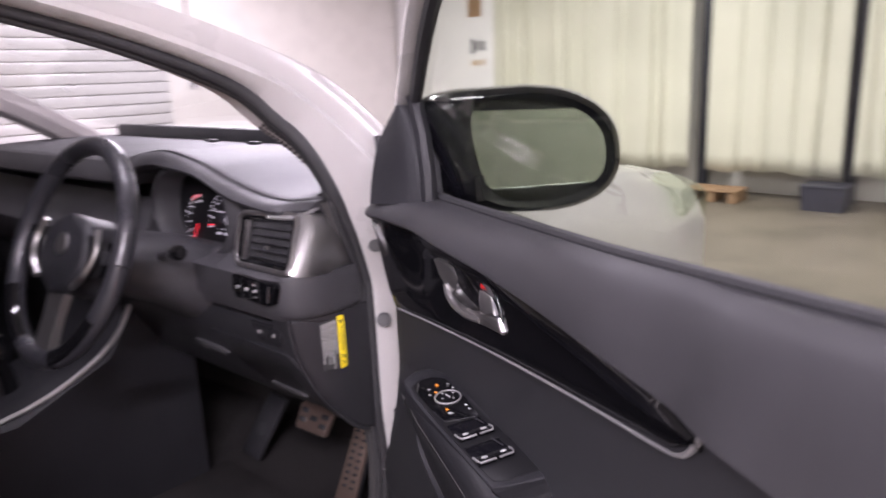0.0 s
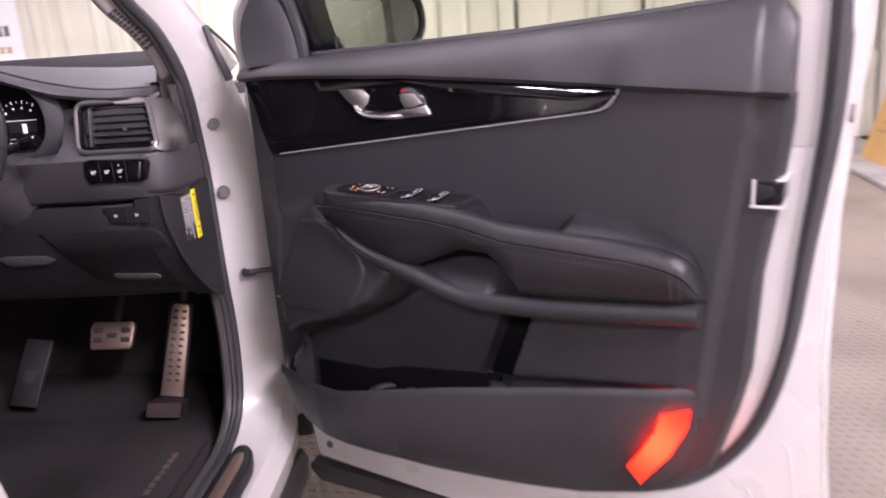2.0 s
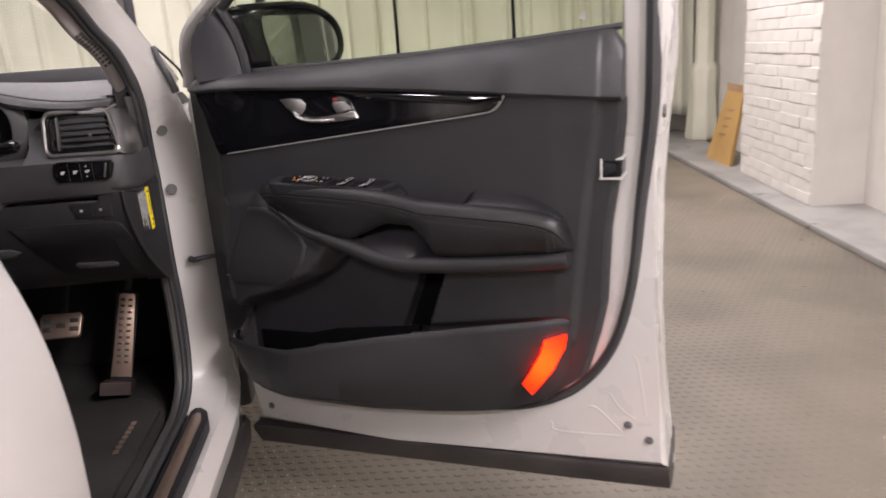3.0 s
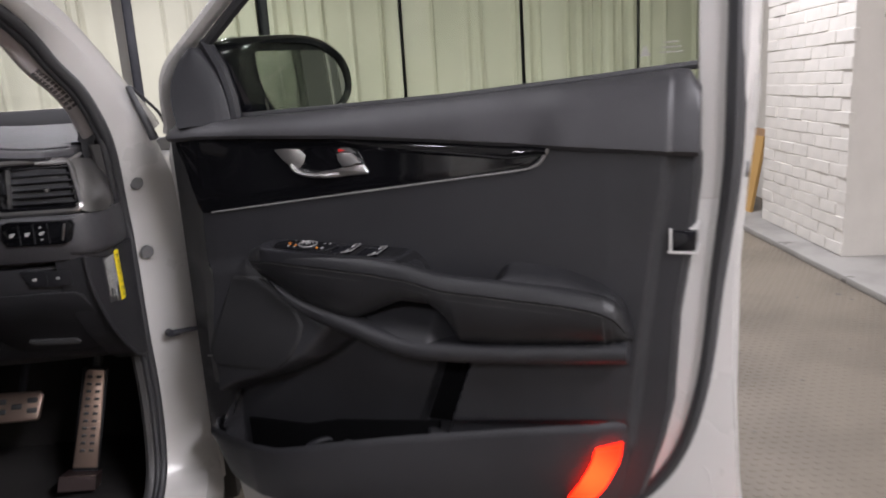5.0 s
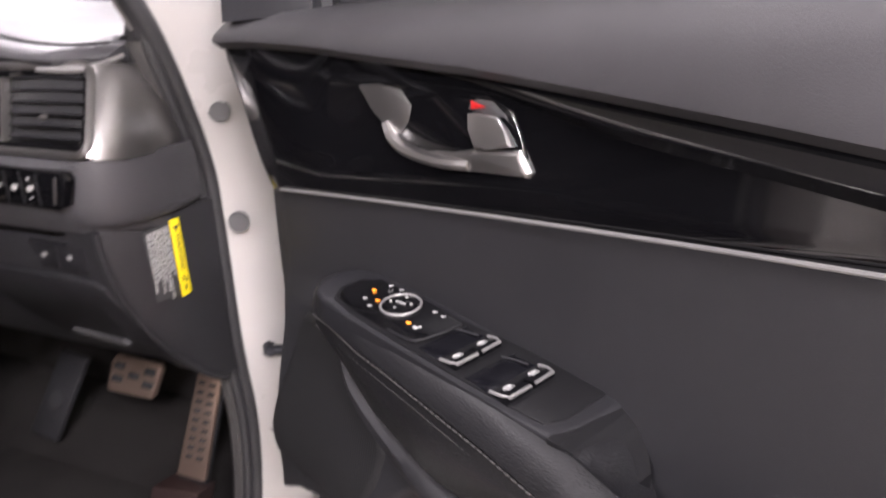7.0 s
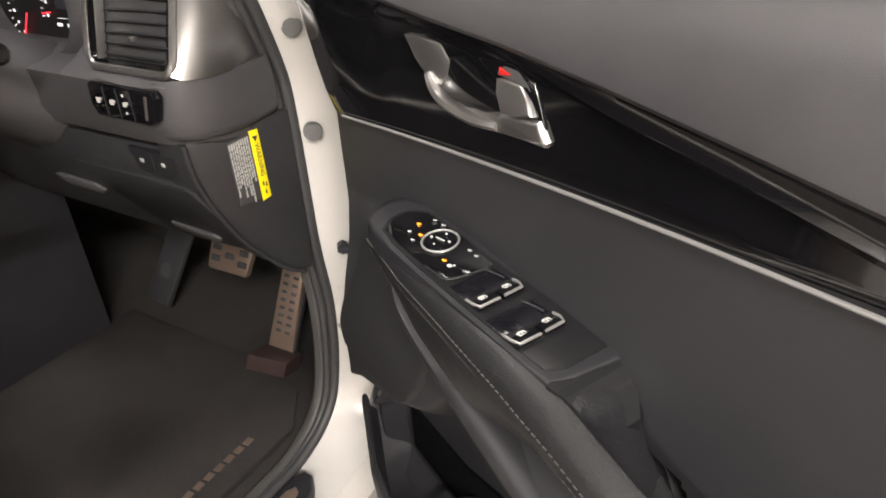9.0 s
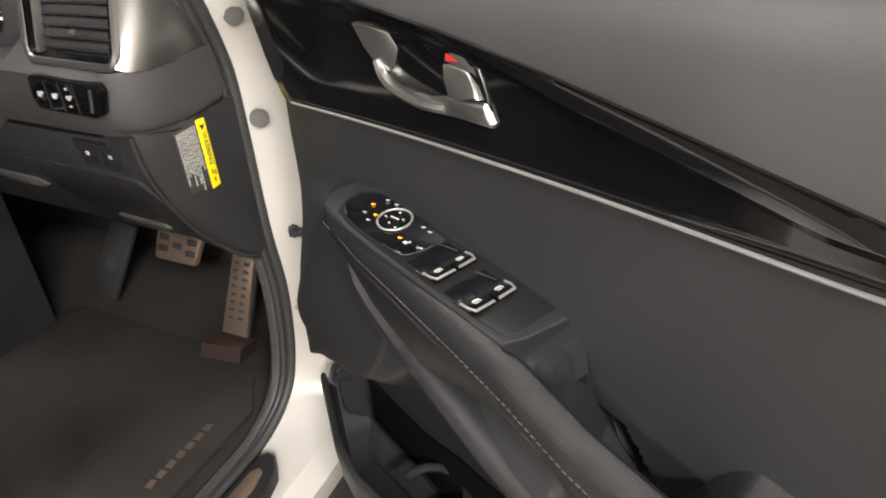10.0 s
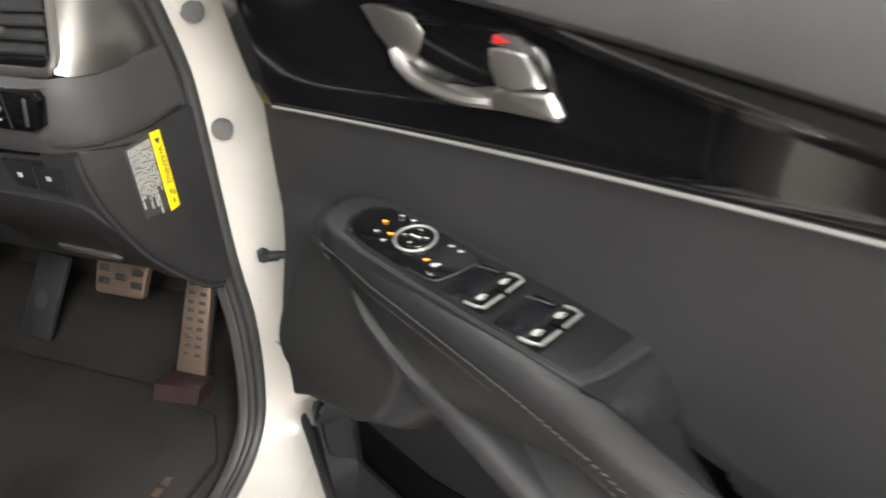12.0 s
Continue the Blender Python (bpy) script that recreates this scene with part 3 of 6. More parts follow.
def panel_depth(u, z):
    w = 0.106 + 0.005 * smoothstep(0.75, 1.0, z) + bend(u)
    c = curve_at(CREASE, z)
    w -= 0.014 * smoothstep(c - 0.004, c + 0.012, u)
    p = curve_at(PTOP, u)
    low = smoothstep(p + 0.004, p - 0.012, z)
    w -= 0.012 * low * smoothstep(c + 0.01, c - 0.03, u)
    r = in_poly(RECESS, u, z)
    w -= (w - 0.060) * smoothstep(0.008, -0.008, r)
    slot = in_poly(GROOVE, u, z)
    w -= (w - 0.037) * smoothstep(0.004, -0.005, slot)
    q = in_poly(PULL, u, z)
    ramp = 0.146 - 0.085 * smoothstep(0.735, 0.835, z) - 0.075 * smoothstep(0.628, 0.690, u)
    w += (ramp - w) * smoothstep(0.004, -0.008, q)
    k = smoothstep(0.010, -0.026, in_poly(SPK, u, z))
    w += k * (max(w, 0.114 + 0.030 * smoothstep(0.87, 0.68, z)) - w)
    return w


def trim_panel():
    rows, cols = 170, 190
    bm = bmesh.new()
    grid = []
    for j in range(rows + 1):
        v = j / rows
        v = v ** 1.5
        zn = 0.377 + v * 0.70
        a, b = curve_at(LEFT, zn), curve_at(RIGHT, zn)
        line = []
        for i in range(cols + 1):
            u = a + (b - a) * i / cols
            z = 0.377 + v * (curve_at(ULOW, u) - 0.377)
            edge = min(u - a, b - u, (zn - 0.377) * 1.0)
            w = panel_depth(u, z)
            roll = max(0.0, 1 - edge / 0.009)
            w -= (w - 0.052) * (1 - math.sqrt(max(0.0, 1 - roll * roll)))
            line.append(bm.verts.new(D(u, w, z)))
        grid.append(line)
    for a, b in zip(grid, grid[1:]):
        for i in range(cols):
            bm.faces.new((a[i], a[i + 1], b[i + 1], b[i]))
    return bm


part("trim_panel", trim_panel(), TRIM, door, "black grained door trim panel with a bottle pocket")

# black closing trim from the panel's front edge back to the hinge side
rings = []
for z in np.linspace(0.46, 1.088, 36):
    a = curve_at(LEFT, z)
    w = max(panel_depth(a + 0.012, z), 0.08)
    rings.append([D(a + 0.012, w - 0.0015, z), D(a + 0.003, w - 0.008, z), D(a - 0.006, w - 0.018, z), D(a - 0.030, w - 0.030, z), D(max(a - 0.075, 0.085), 0.052, z), D(0.064, 0.040, z), D(0.062, 0.030, z)])
part("hinge_end_trim", loft(rings, closed=False), TRIM_HARD, door, "black closing trim at the hinge end")

# the padded upper roll under the window
rings = []
for u in sorted(list(np.linspace(0.146, 1.045, 60)) + [0.141, 0.1425, 1.003, 1.006, 1.009, 1.012]):
    zb, zl = curve_at(BELT, u), curve_at(ULOW, u)
    end = 1 - smoothstep(1.02, 1.045, u)
    nose = 1 - smoothstep(0.140, 0.152, u)
    zb -= 0.028 * (1 - end) ** 2 + 0.002 * nose
    zl += 0.001 * nose
    zl -= 0.004 * (1 - smoothstep(0.15, 0.22, u))
    h = zb - zl
    step = 0.005 * smoothstep(1.004, 1.011, u) + 0.010 * nose - flare(u) + 0.009 * smoothstep(0.36, 0.60, u) * (1 - smoothstep(0.80, 0.86, u))
    rings.append([D(u, 0.055, zb - 0.004), D(u, 0.070, zb), D(u, 0.080 - 0.6 * step, zb - 0.002), D(u, 0.096 - step, zb - h * 0.15), D(u, 0.110 - step, zb - h * 0.45), D(u, 0.120 - step, zl + 0.012 * min(1, h / 0.05)), D(u, 0.121 - step, zl + 0.003), D(u, 0.114 - step, zl - 0.003), D(u, 0.09, zl - 0.003), D(u, 0.055, zl)])
part("upper_trim", loft(rings), UPPER, door, "soft black upper door roll")

# gloss insert with its bright edging
INS_LOW = [(0.162, 1.075), (0.170, 1.04), (0.173, 1.0), (0.176, 0.968), (0.182, 0.957), (0.195, 0.956), (0.217, 0.959), (0.45, 0.987), (0.68, 1.013), (0.803, 1.030), (0.829, 1.047), (0.836, 1.057)]
rings = []
for i in range(80):
    u = 0.162 + 0.674 * (i / 79) ** 1.35
    top, low = curve_at(ULOW, u) - 0.001, curve_at(INS_LOW, u)
    top = max(top, low + 0.002)
    w = 0.1155 + bend(u)
    rings.append([D(u, w - 0.03, low)] + [D(u, w - (0.003 if k in (0, 8) else 0) - 0.0004 * math.sin(math.pi * k / 8) + flare(u) * 0.8 * max(0.0, (low + (top - low) * k / 8 - 0.957) / 0.125), low + (top - low) * k / 8) for k in range(9)] + [D(u, w - 0.03, top)])
part("gloss_insert", loft(rings), GLOSS, door, "piano black door insert")
edging = spline([(0.205, 0.9575, 0), (0.45, 0.985, 0), (0.68, 1.0115, 0), (0.785, 1.024, 0), (0.812, 1.030, 0), (0.826, 1.042, 0), (0.836, 1.060, 0)], 40)
part("bright_edging", tube([D(p.x, 0.115 + bend(p.x), p.y) for p in edging], [0.0015 + 0.0016 * smoothstep(0.80, 0.832, p.x) for p in edging], 8, up=(0, 1, 0)), SILVERTRIM, door, "satin chrome edging strip")
rings = []
for i in range(40):
    u = 0.36 + 0.472 * i / 39
    zl, w, g = curve_at(ULOW, u), 0.1155 + bend(u), smoothstep(0.36, 0.62, u)
    tall = (0.003 + 0.0120 * g) * (1 - 0.6 * smoothstep(0.76, 0.83, u))
    rings.append([D(u, w - 0.006, zl + 0.002), D(u, w - 0.0015 * g, zl - 0.0005), D(u, w - 0.0005 * g, zl - 0.06 * tall), D(u, w + 0.0035 * g, zl - 0.50 * tall), D(u, w + 0.0078 * g, zl - 0.94 * tall), D(u, w + 0.0080 * g, zl - tall), D(u, w - 0.004, zl - tall - 0.012 * g)])
part("gloss_lip", loft(rings), GLOSS, door, "gloss black upper lip")


# armrest: sections across the door, from the front tip to the rear end
ATOP = [(0.275, 0.880), (0.29, 0.893), (0.31, 0.900), (0.35, 0.902), (0.45, 0.897), (0.55, 0.890), (0.61, 0.883), (0.674, 0.868), (0.857, 0.856), (0.90, 0.850), (0.922, 0.844), (0.936, 0.836), (0.946, 0.822), (0.953, 0.802), (0.958, 0.778)]
ABOT = [(0.275, 0.862), (0.40, 0.797), (0.47, 0.776), (0.50, 0.780), (0.583, 0.815), (0.64, 0.812), (0.668, 0.79), (0.69, 0.752), (0.75, 0.752), (0.958, 0.768)]
AWID = [(0.275, 0.112), (0.29, 0.135), (0.32, 0.152), (0.40, 0.160), (0.60, 0.165), (0.85, 0.165), (0.92, 0.163), (0.938, 0.158), (0.949, 0.147), (0.955, 0.133), (0.958, 0.118)]


def hollow(u, a0, a1, b0, b1):
    return smoothstep(a0, a1, u) * (1 - smoothstep(b0, b1, u))


rings = []
for u in list(np.linspace(0.275, 0.595, 44)) + list(np.linspace(0.598, 0.80, 90)) + list(np.linspace(0.806, 0.958, 36)):
    t_, b_, w_ = curve_at(ATOP, u), curve_at(ABOT, u), curve_at(AWID, u)
    h = t_ - b_
    r = min(0.022, h * 0.45)
    back = -0.085 * hollow(u, 0.598, 0.655, 0.690, 0.750) + 0.028 * hollow(u, 0.705, 0.775, 0.85, 0.957)
    mid = -0.085 * hollow(u, 0.612, 0.668, 0.705, 0.768) + 0.010 * hollow(u, 0.74, 0.79, 0.85, 0.957)
    ring = [D(u, 0.078, t_ + back), D(u, 0.094, t_ + 0.6 * back + 0.4 * mid), D(u, 0.088 + 0.35 * (w_ - 0.088), t_ + mid), D(u, 0.088 + 0.6 * (w_ - 0.088), t_ + (0.5 + 0.45 * smoothstep(-0.01, -0.04, mid)) * mid), D(u, w_ - 0.024, t_ - 0.002), D(u, w_ - 0.020, t_)]
    ring += [D(u, w_ - 0.020 + 0.020 * math.sin(a), t_ - r + r * math.cos(a)) for a in (0.4, 0.8, 1.2, 1.57)]
    ring += [D(u, w_ - 0.003, t_ - r - 0.004), D(u, w_ - 0.002, t_ - r - 0.3 * (h - r)), D(u, w_ - 0.012, b_ + 0.25 * (h - r)), D(u, w_ - 0.026, b_ + 0.004), D(u, w_ - 0.036, b_), D(u, 0.085, b_)]
    rings.append(ring)
part("armrest", loft(rings), TRIM_SOFT, door, "padded black armrest with twin stitching")
for off, nm in ((0.0, "stitching"), (0.011, "stitching")):
    bm = bmesh.new()
    u = 0.30
    while u < 0.925:
        t_, w_ = curve_at(ATOP, u), curve_at(AWID, u)
        bm_box(bm, D(u, w_ - 0.0010 - 0.002 * (off > 0), t_ - 0.026 - off), (0.0040, 0.0012, 0.0008), turn=Matrix.Rotation(0.06, 4, "Y"))
        u += 0.0062
    z, bend_u = 0.812, 0.931 - off
    while z > 0.772:
        bm_box(bm, D(bend_u + 0.10 * (0.812 - z), curve_at(AWID, bend_u) - 0.0026, z), (0.0007, 0.0014, 0.0034))
        z -= 0.0062
    part(nm, bm, STITCH, door, "grey stitched seam", smooth=False)

# lower ribbon that sweeps under the armrest
rib = spline([(0.272, 0.868, 0), (0.33, 0.838, 0), (0.40, 0.795, 0), (0.49, 0.765, 0), (0.585, 0.737, 0), (0.677, 0.734, 0), (0.80, 0.742, 0), (0.952, 0.757, 0)], 60)
rings = []
for i, p in enumerate(rib):
    h = 0.004 + 0.013 * min(1, i / 22)
    g = smoothstep(0.262, 0.37, p.x)
    out, shoulder = 0.106 + 0.042 * g, 0.102 + 0.032 * g
    rings.append([D(p.x, 0.09, p.y + h), D(p.x, shoulder, p.y + h), D(p.x, 0.4 * shoulder + 0.6 * out, p.y + h * 0.85), D(p.x, out, p.y + h * 0.4), D(p.x, out, p.y - h * 0.3), D(p.x, 0.4 * shoulder + 0.6 * out, p.y - h * 0.8), D(p.x, shoulder, p.y - h), D(p.x, 0.085, p.y - h)])
part("armrest_ribbon", loft(rings), TRIM, door, "smooth black lower armrest moulding")

# speaker grille, laid on the bulge of the panel
GROWS = [(0.668, 0.205, 0.300), (0.676, 0.190, 0.335), (0.70, 0.182, 0.365), (0.73, 0.190, 0.385), (0.76, 0.202, 0.392), (0.785, 0.212, 0.375), (0.81, 0.222, 0.345), (0.83, 0.232, 0.310), (0.842, 0.240, 0.285)]
bm = bmesh.new()
grid = []
for j in range(31):
    z = 0.668 + (0.842 - 0.668) * j / 30
    a, b = (float(np.interp(z, [g[0] for g in GROWS], [g[k] for g in GROWS])) for k in (1, 2))
    grid.append([bm.verts.new(D(a + (b - a) * i / 30, panel_depth(a + (b - a) * i / 30, z) + (0.0028 if 0 < i < 30 and 0 < j < 30 else -0.001), z)) for i in range(31)])
for a, b in zip(grid, grid[1:]):
    for i in range(30):
        bm.faces.new((a[i], a[i + 1], b[i + 1], b[i]))
part("speaker_grille", bm, GRILLE, door, "fine perforated black speaker grille")
bm = bmesh.new()
for u in (0.186, 0.204):
    bm_box(bm, D(u, panel_depth(u, 0.690) + 0.0015, 0.690), (0.014, 0.002, 0.0022))
part("speaker_badge", bm, SATIN, door, "small bright speaker badge", smooth=False)

# near-black sheets that deepen the shade in the pocket and its slot
part("pocket_slot", prism([(0.646, 0.735), (0.693, 0.735), (0.628, 0.565), (0.580, 0.565)], 0.0385, 0.0430, UZ(), 0.0005), SHADEBLACK, door, "black sheet standing for the shade in the pocket's slot")
part("pocket_lining", prism([(0.19, 0.45), (0.19, 0.528), (0.33, 0.530), (0.40, 0.548), (0.61, 0.572), (0.61, 0.45)], 0.0600, 0.0655, UZ(), 0.001), SHADEBLACK, door, "black sheet standing for the shade inside the pocket")

# courtesy lamp
CL = [(0.899, 0.586), (0.94, 0.598), (0.936, 0.57), (0.915, 0.527), (0.872, 0.470), (0.852, 0.492), (0.878, 0.528), (0.893, 0.562)]
part("courtesy_lamp", prism(CL, 0.085, 0.127, UZ(), 0.003), REDGLOW, door, "glowing red courtesy lamp lens")

# the painted shell: inner face, outer skin, rear edge, lower cladding
SHELL = [(0.05, 1.085), (0.04, 1.05), (0.06, 0.9), (0.085, 0.6), (0.11, 0.40), (0.125, 0.262), (0.5, 0.262), (1.125, 0.292), (1.108, 0.45), (1.096, 0.65), (1.092, 0.85), (1.097, 1.0), (1.106, 1.10), (1.110, 1.118), (1.04, 1.100), (0.6, 1.080)]
part("door_shell", prism(SHELL, -0.055, 0.034, UZ(), 0.012, 3), PAINT, door, "white painted door shell")
part("door_skin", prism([(0.02, 1.075), (0.02, 0.6), (0.06, 0.24), (1.130, 0.25), (1.120, 0.36), (1.108, 0.48), (1.101, 0.62), (1.101, 0.86), (1.108, 0.97), (1.118, 1.07), (1.122, 1.12), (1.118, 1.30), (1.112, 1.47), (1.062, 1.48), (1.062, 1.090), (0.6, 1.074)], -0.075, -0.056, leaning, 0.006), PAINT, door, "white outer door skin")
part("lower_cladding", loft([[D(u, -0.09, z - 0.075), D(u, -0.03, z - 0.078), D(u, 0.012, z - 0.06), D(u, 0.038, z - 0.012), D(u, 0.036, z), D(u, -0.02, z + 0.004), D(u, -0.09, z + 0.03)] for u, z in ((0.10, 0.245), (0.5, 0.262), (0.9, 0.28), (1.128, 0.292))]), CLAD, door, "dark grey lower door cladding")

# door seal round the shell
sl = spline([(1.086, 1.50, 0), (1.090, 1.30, 0), (1.090, 1.15, 0), (1.087, 1.01, 0), (1.070, 0.85, 0), (1.052, 0.68, 0), (1.015, 0.55, 0), (0.95, 0.46, 0), (0.87, 0.412, 0), (0.77, 0.388, 0), (0.5, 0.362, 0), (0.29, 0.356, 0), (0.17, 0.375, 0), (0.115, 0.44, 0), (0.10, 0.55, 0), (0.105, 0.75, 0), (0.10, 0.95, 0), (0.08, 1.10, 0)], 110)
part("door_seal", tube([D(p.x, 0.036, p.y) for p in sl], [0.010 + 0.004 * smoothstep(0.7, 1.1, p.y) * (p.x > 0.6) for p in sl], 8, up=(0, 1, 0)), RUBBER, door, "black rubber door seal")

# window frame, sail panel, glass
part("rear_window_frame", prism([(1.040, 0.97), (1.102, 0.97), (1.110, 1.10), (1.112, 1.135), (1.110, 1.30), (1.105, 1.46), (1.06, 1.53), (1.02, 1.53), (1.040, 1.45)], -0.045, 0.0362, leaning, 0.003), PAINT, door, "white rear window frame")
fr = spline([(0.045, 1.10, 0), (0.07, 1.175, 0), (0.104, 1.222, 0), (0.188, 1.275, 0), (0.40, 1.395, 0), (0.65, 1.485, 0), (0.90, 1.53, 0), (1.03, 1.53, 0), (1.085, 1.48, 0), (1.098, 1.35, 0), (1.098, 1.16, 0), (1.094, 0.99, 0)], 70)
part("window_frame", tube([leaning(p.x, p.y, 0.016) for p in fr], [0.013 if p.x < 0.9 else 0.022 if p.y > 1.2 else 0.006 + 0.016 * smoothstep(0.99, 1.2, p.y) for p in fr], 10, flat=1.5, up=(0, 1, 0)), PAINT, door, "white window frame")
part("window_seal", tube([leaning(p.x + (0.026 if p.x < 0.98 else -0.054), p.y - 0.016, 0.024) for p in fr if p.y > 1.11 or p.x < 0.5], [0.010 if p.x < 0.98 else 0.0055 for p in fr if p.y > 1.11 or p.x < 0.5], 8, up=(0, 1, 0)), RUBBER, door, "black window channel")
SAIL_FRONT = spline([(0.172, 0.140, 1.112), (0.156, 0.130, 1.150), (0.150, 0.118, 1.190), (0.162, 0.102, 1.230), (0.180, 0.094, 1.250)], 12)
SAIL_REAR = spline([(0.257, 0.091, 1.118), (0.251, 0.091, 1.150), (0.238, 0.091, 1.190), (0.214, 0.092, 1.230), (0.198, 0.092, 1.250)], 12)
rings = []
for a, b in zip(SAIL_FRONT, SAIL_REAR):
    rings.append([D(a.x - 0.004, a.y - 0.03, a.z), D(a.x, a.y - 0.006, a.z), D(a.x + 0.004, a.y, a.z)] + [D(a.x + (b.x - a.x) * f, a.y + (b.y - a.y) * f + 0.004 * math.sin(math.pi * f), a.z + (b.z - a.z) * f) for f in (0.25, 0.5, 0.75)] + [D(b.x - 0.004, b.y, b.z), D(b.x, b.y - 0.006, b.z), D(b.x - 0.002, b.y - 0.035, b.z)])
part("sail_panel", loft(rings), TRIM_HARD, door, "black triangular sail panel")
part("channel_bar", tube([D(0.257, 0.078, 1.112), D(0.252, 0.077, 1.16), D(0.236, 0.076, 1.21), D(0.206, 0.076, 1.262)], 0.012, 8, up=(0, 1, 0)), TRIM_HARD, door, "black glass channel beside the sail")
glass = part("window_glass", prism([(0.24, 1.10), (0.22, 1.27), (0.40, 1.385), (0.65, 1.475), (0.90, 1.52), (1.03, 1.52), (1.045, 1.47), (1.048, 1.12)], 0.018, 0.022, leaning), GLASS, door, "clear tinted door window glass", smooth=False)
glass.visible_shadow = False

# pocket wall in front of the recess, its floor, and the bottle ring
POUT = [(0.128, 0.112), (0.20, 0.138), (0.26, 0.160), (0.33, 0.171), (0.40, 0.171), (0.50, 0.160), (0.60, 0.146), (0.75, 0.128), (0.90, 0.116), (0.945, 0.104)]
PBASE = [(0.128, 0.50), (0.145, 0.44), (0.17, 0.40), (0.205, 0.387), (0.27, 0.379), (0.50, 0.379), (0.62, 0.386), (0.70, 0.394), (0.766, 0.403), (0.83, 0.420), (0.885, 0.442), (0.93, 0.486), (0.945, 0.52)]
rings = []
for i in range(80):
    u = 0.128 + (0.945 - 0.128) * i / 79
    p, out, base = curve_at(PTOP, u), curve_at(POUT, u), curve_at(PBASE, u)
    deep = 0.06 + 0.02 * smoothstep(0.58, 0.62, u)
    rings.append([D(u, 0.06, base), D(u, 0.092 + 0.35 * (out - 0.11), base + 0.004), D(u, out - 0.012, base + 0.25 * (p - base)), D(u, out - 0.004, base + 0.55 * (p - base)), D(u, out, p - 0.014), D(u, out - 0.0015, p - 0.004), D(u, out - 0.005, p), D(u, out - 0.009, p - 0.003), D(u, out - 0.012, p - 0.015), D(u, out - 0.022, base + 0.03), D(u, deep, base + 0.025)])
part("door_pocket", loft(rings), TRIM, door, "black moulded door pocket wall")
bm = tube([D(0.395 + 0.043 * math.cos(a), 0.098 + 0.040 * math.sin(a), 0.505) for a in [math.radians(k) for k in range(-200, 30, 10)]], 0.006, 8)
part("bottle_ring", bm, TRIM_HARD, door, "black bottle holder ring")
bm = disc(bmesh.new(), D(0.395, 0.098, 0.435), (0, 0, 1), 0.038, 0.01, 24, 0.003)
part("bottle_base", bm, BOLTGREY, door, "grey bottle holder base")

# inner release handle in its cup
def handle_place(u, z, w):
    return D(u, w + bend(u), z)


CUP = [(0.355, 1.066), (0.395, 1.070), (0.44, 1.066), (0.49, 1.070), (0.512, 1.062), (0.520, 1.045), (0.528, 1.024), (0.47, 1.019), (0.41, 1.020), (0.392, 1.026), (0.375, 1.045)]
part("handle_cup", prism(CUP, 0.105, 0.1168, handle_place, 0.001), GLOSS, door, "dark handle recess")
LEAF = [(0.354, 1.067), (0.372, 1.0685), (0.400, 1.067), (0.412, 1.056), (0.408, 1.044), (0.398, 1.034), (0.385, 1.035), (0.368, 1.050)]
part("handle_leaf", prism(LEAF, 0.0, 1.0, lambda u, z, d: handle_place(u, z, 0.108 + d * (0.0150 - 0.0055 * smoothstep(0.358, 0.408, u))), 0.0015), SATIN, door, "satin chrome handle surround")
low = spline([(0.383, 1.040, 0.117), (0.392, 1.030, 0.119), (0.412, 1.0235, 0.121), (0.445, 1.0215, 0.122), (0.462, 1.0220, 0.1205), (0.474, 1.0225, 0.1170)], 24)
part("handle_blade", tube([handle_place(p.x, p.y, p.z) for p in low], 0.0045, 8, flat=1.4, up=(0, 1, 0)), SATIN, door, "satin chrome handle blade")
FOOT = [(0.398, 1.0225), (0.43, 1.0175), (0.47, 1.018), (0.527, 1.022), (0.529, 1.026), (0.521, 1.039), (0.478, 1.034), (0.45, 1.0255), (0.42, 1.0265)]
part("handle_base", prism(FOOT, 0.112, 0.1205, handle_place, 0.004, 3), SATIN, door, "satin chrome handle base")
LEVER = [(0.471, 1.0565), (0.479, 1.0585), (0.500, 1.0580), (0.510, 1.0500), (0.516, 1.0405), (0.497, 1.0365), (0.483, 1.0350), (0.474, 1.0460)]
part("lock_lever", prism(LEVER, 0.0, 1.0, lambda u, z, d: handle_place(u, z, 0.110 + d * (0.007 + 0.24 * (1.062 - z))), 0.0025, 3), SATIN, door, "satin chrome lock lever")
CAP = [(0.470, 1.0575), (0.473, 1.0650), (0.481, 1.0680), (0.496, 1.0675), (0.508, 1.0600), (0.513, 1.0515), (0.501, 1.0590)]
part("lever_cap", prism(CAP, 0.108, 0.1172, handle_place, 0.002), DARKGREY, door, "dark grey lever cap")
part("lock_mark", prism([(0.4755, 1.0652), (0.489, 1.0622), (0.476, 1.0596)], 0.112, 0.1182, handle_place, 0.0004), REDPRINT, door, "red unlocked mark")

# switch panel on the armrest
POD_RIM = [(0.331, 0.153), (0.320, 0.140), (0.317, 0.122), (0.324, 0.106), (0.345, 0.0965), (0.41, 0.0955), (0.462, 0.0945), (0.526, 0.088), (0.585, 0.081), (0.5990, 0.0855), (0.6005, 0.0938), (0.597, 0.129), (0.5914, 0.1466), (0.5437, 0.150), (0.4887, 0.1535), (0.424, 0.1567), (0.386, 0.1575), (0.350, 0.157)]
POD = [(0.356, 0.150), (0.345, 0.138), (0.343, 0.122), (0.349, 0.110), (0.366, 0.1025), (0.42, 0.1005), (0.47, 0.099), (0.53, 0.093), (0.572, 0.0885), (0.588, 0.093), (0.588, 0.128), (0.581, 0.1415), (0.54, 0.1455), (0.489, 0.149), (0.43, 0.152), (0.385, 0.1530)]


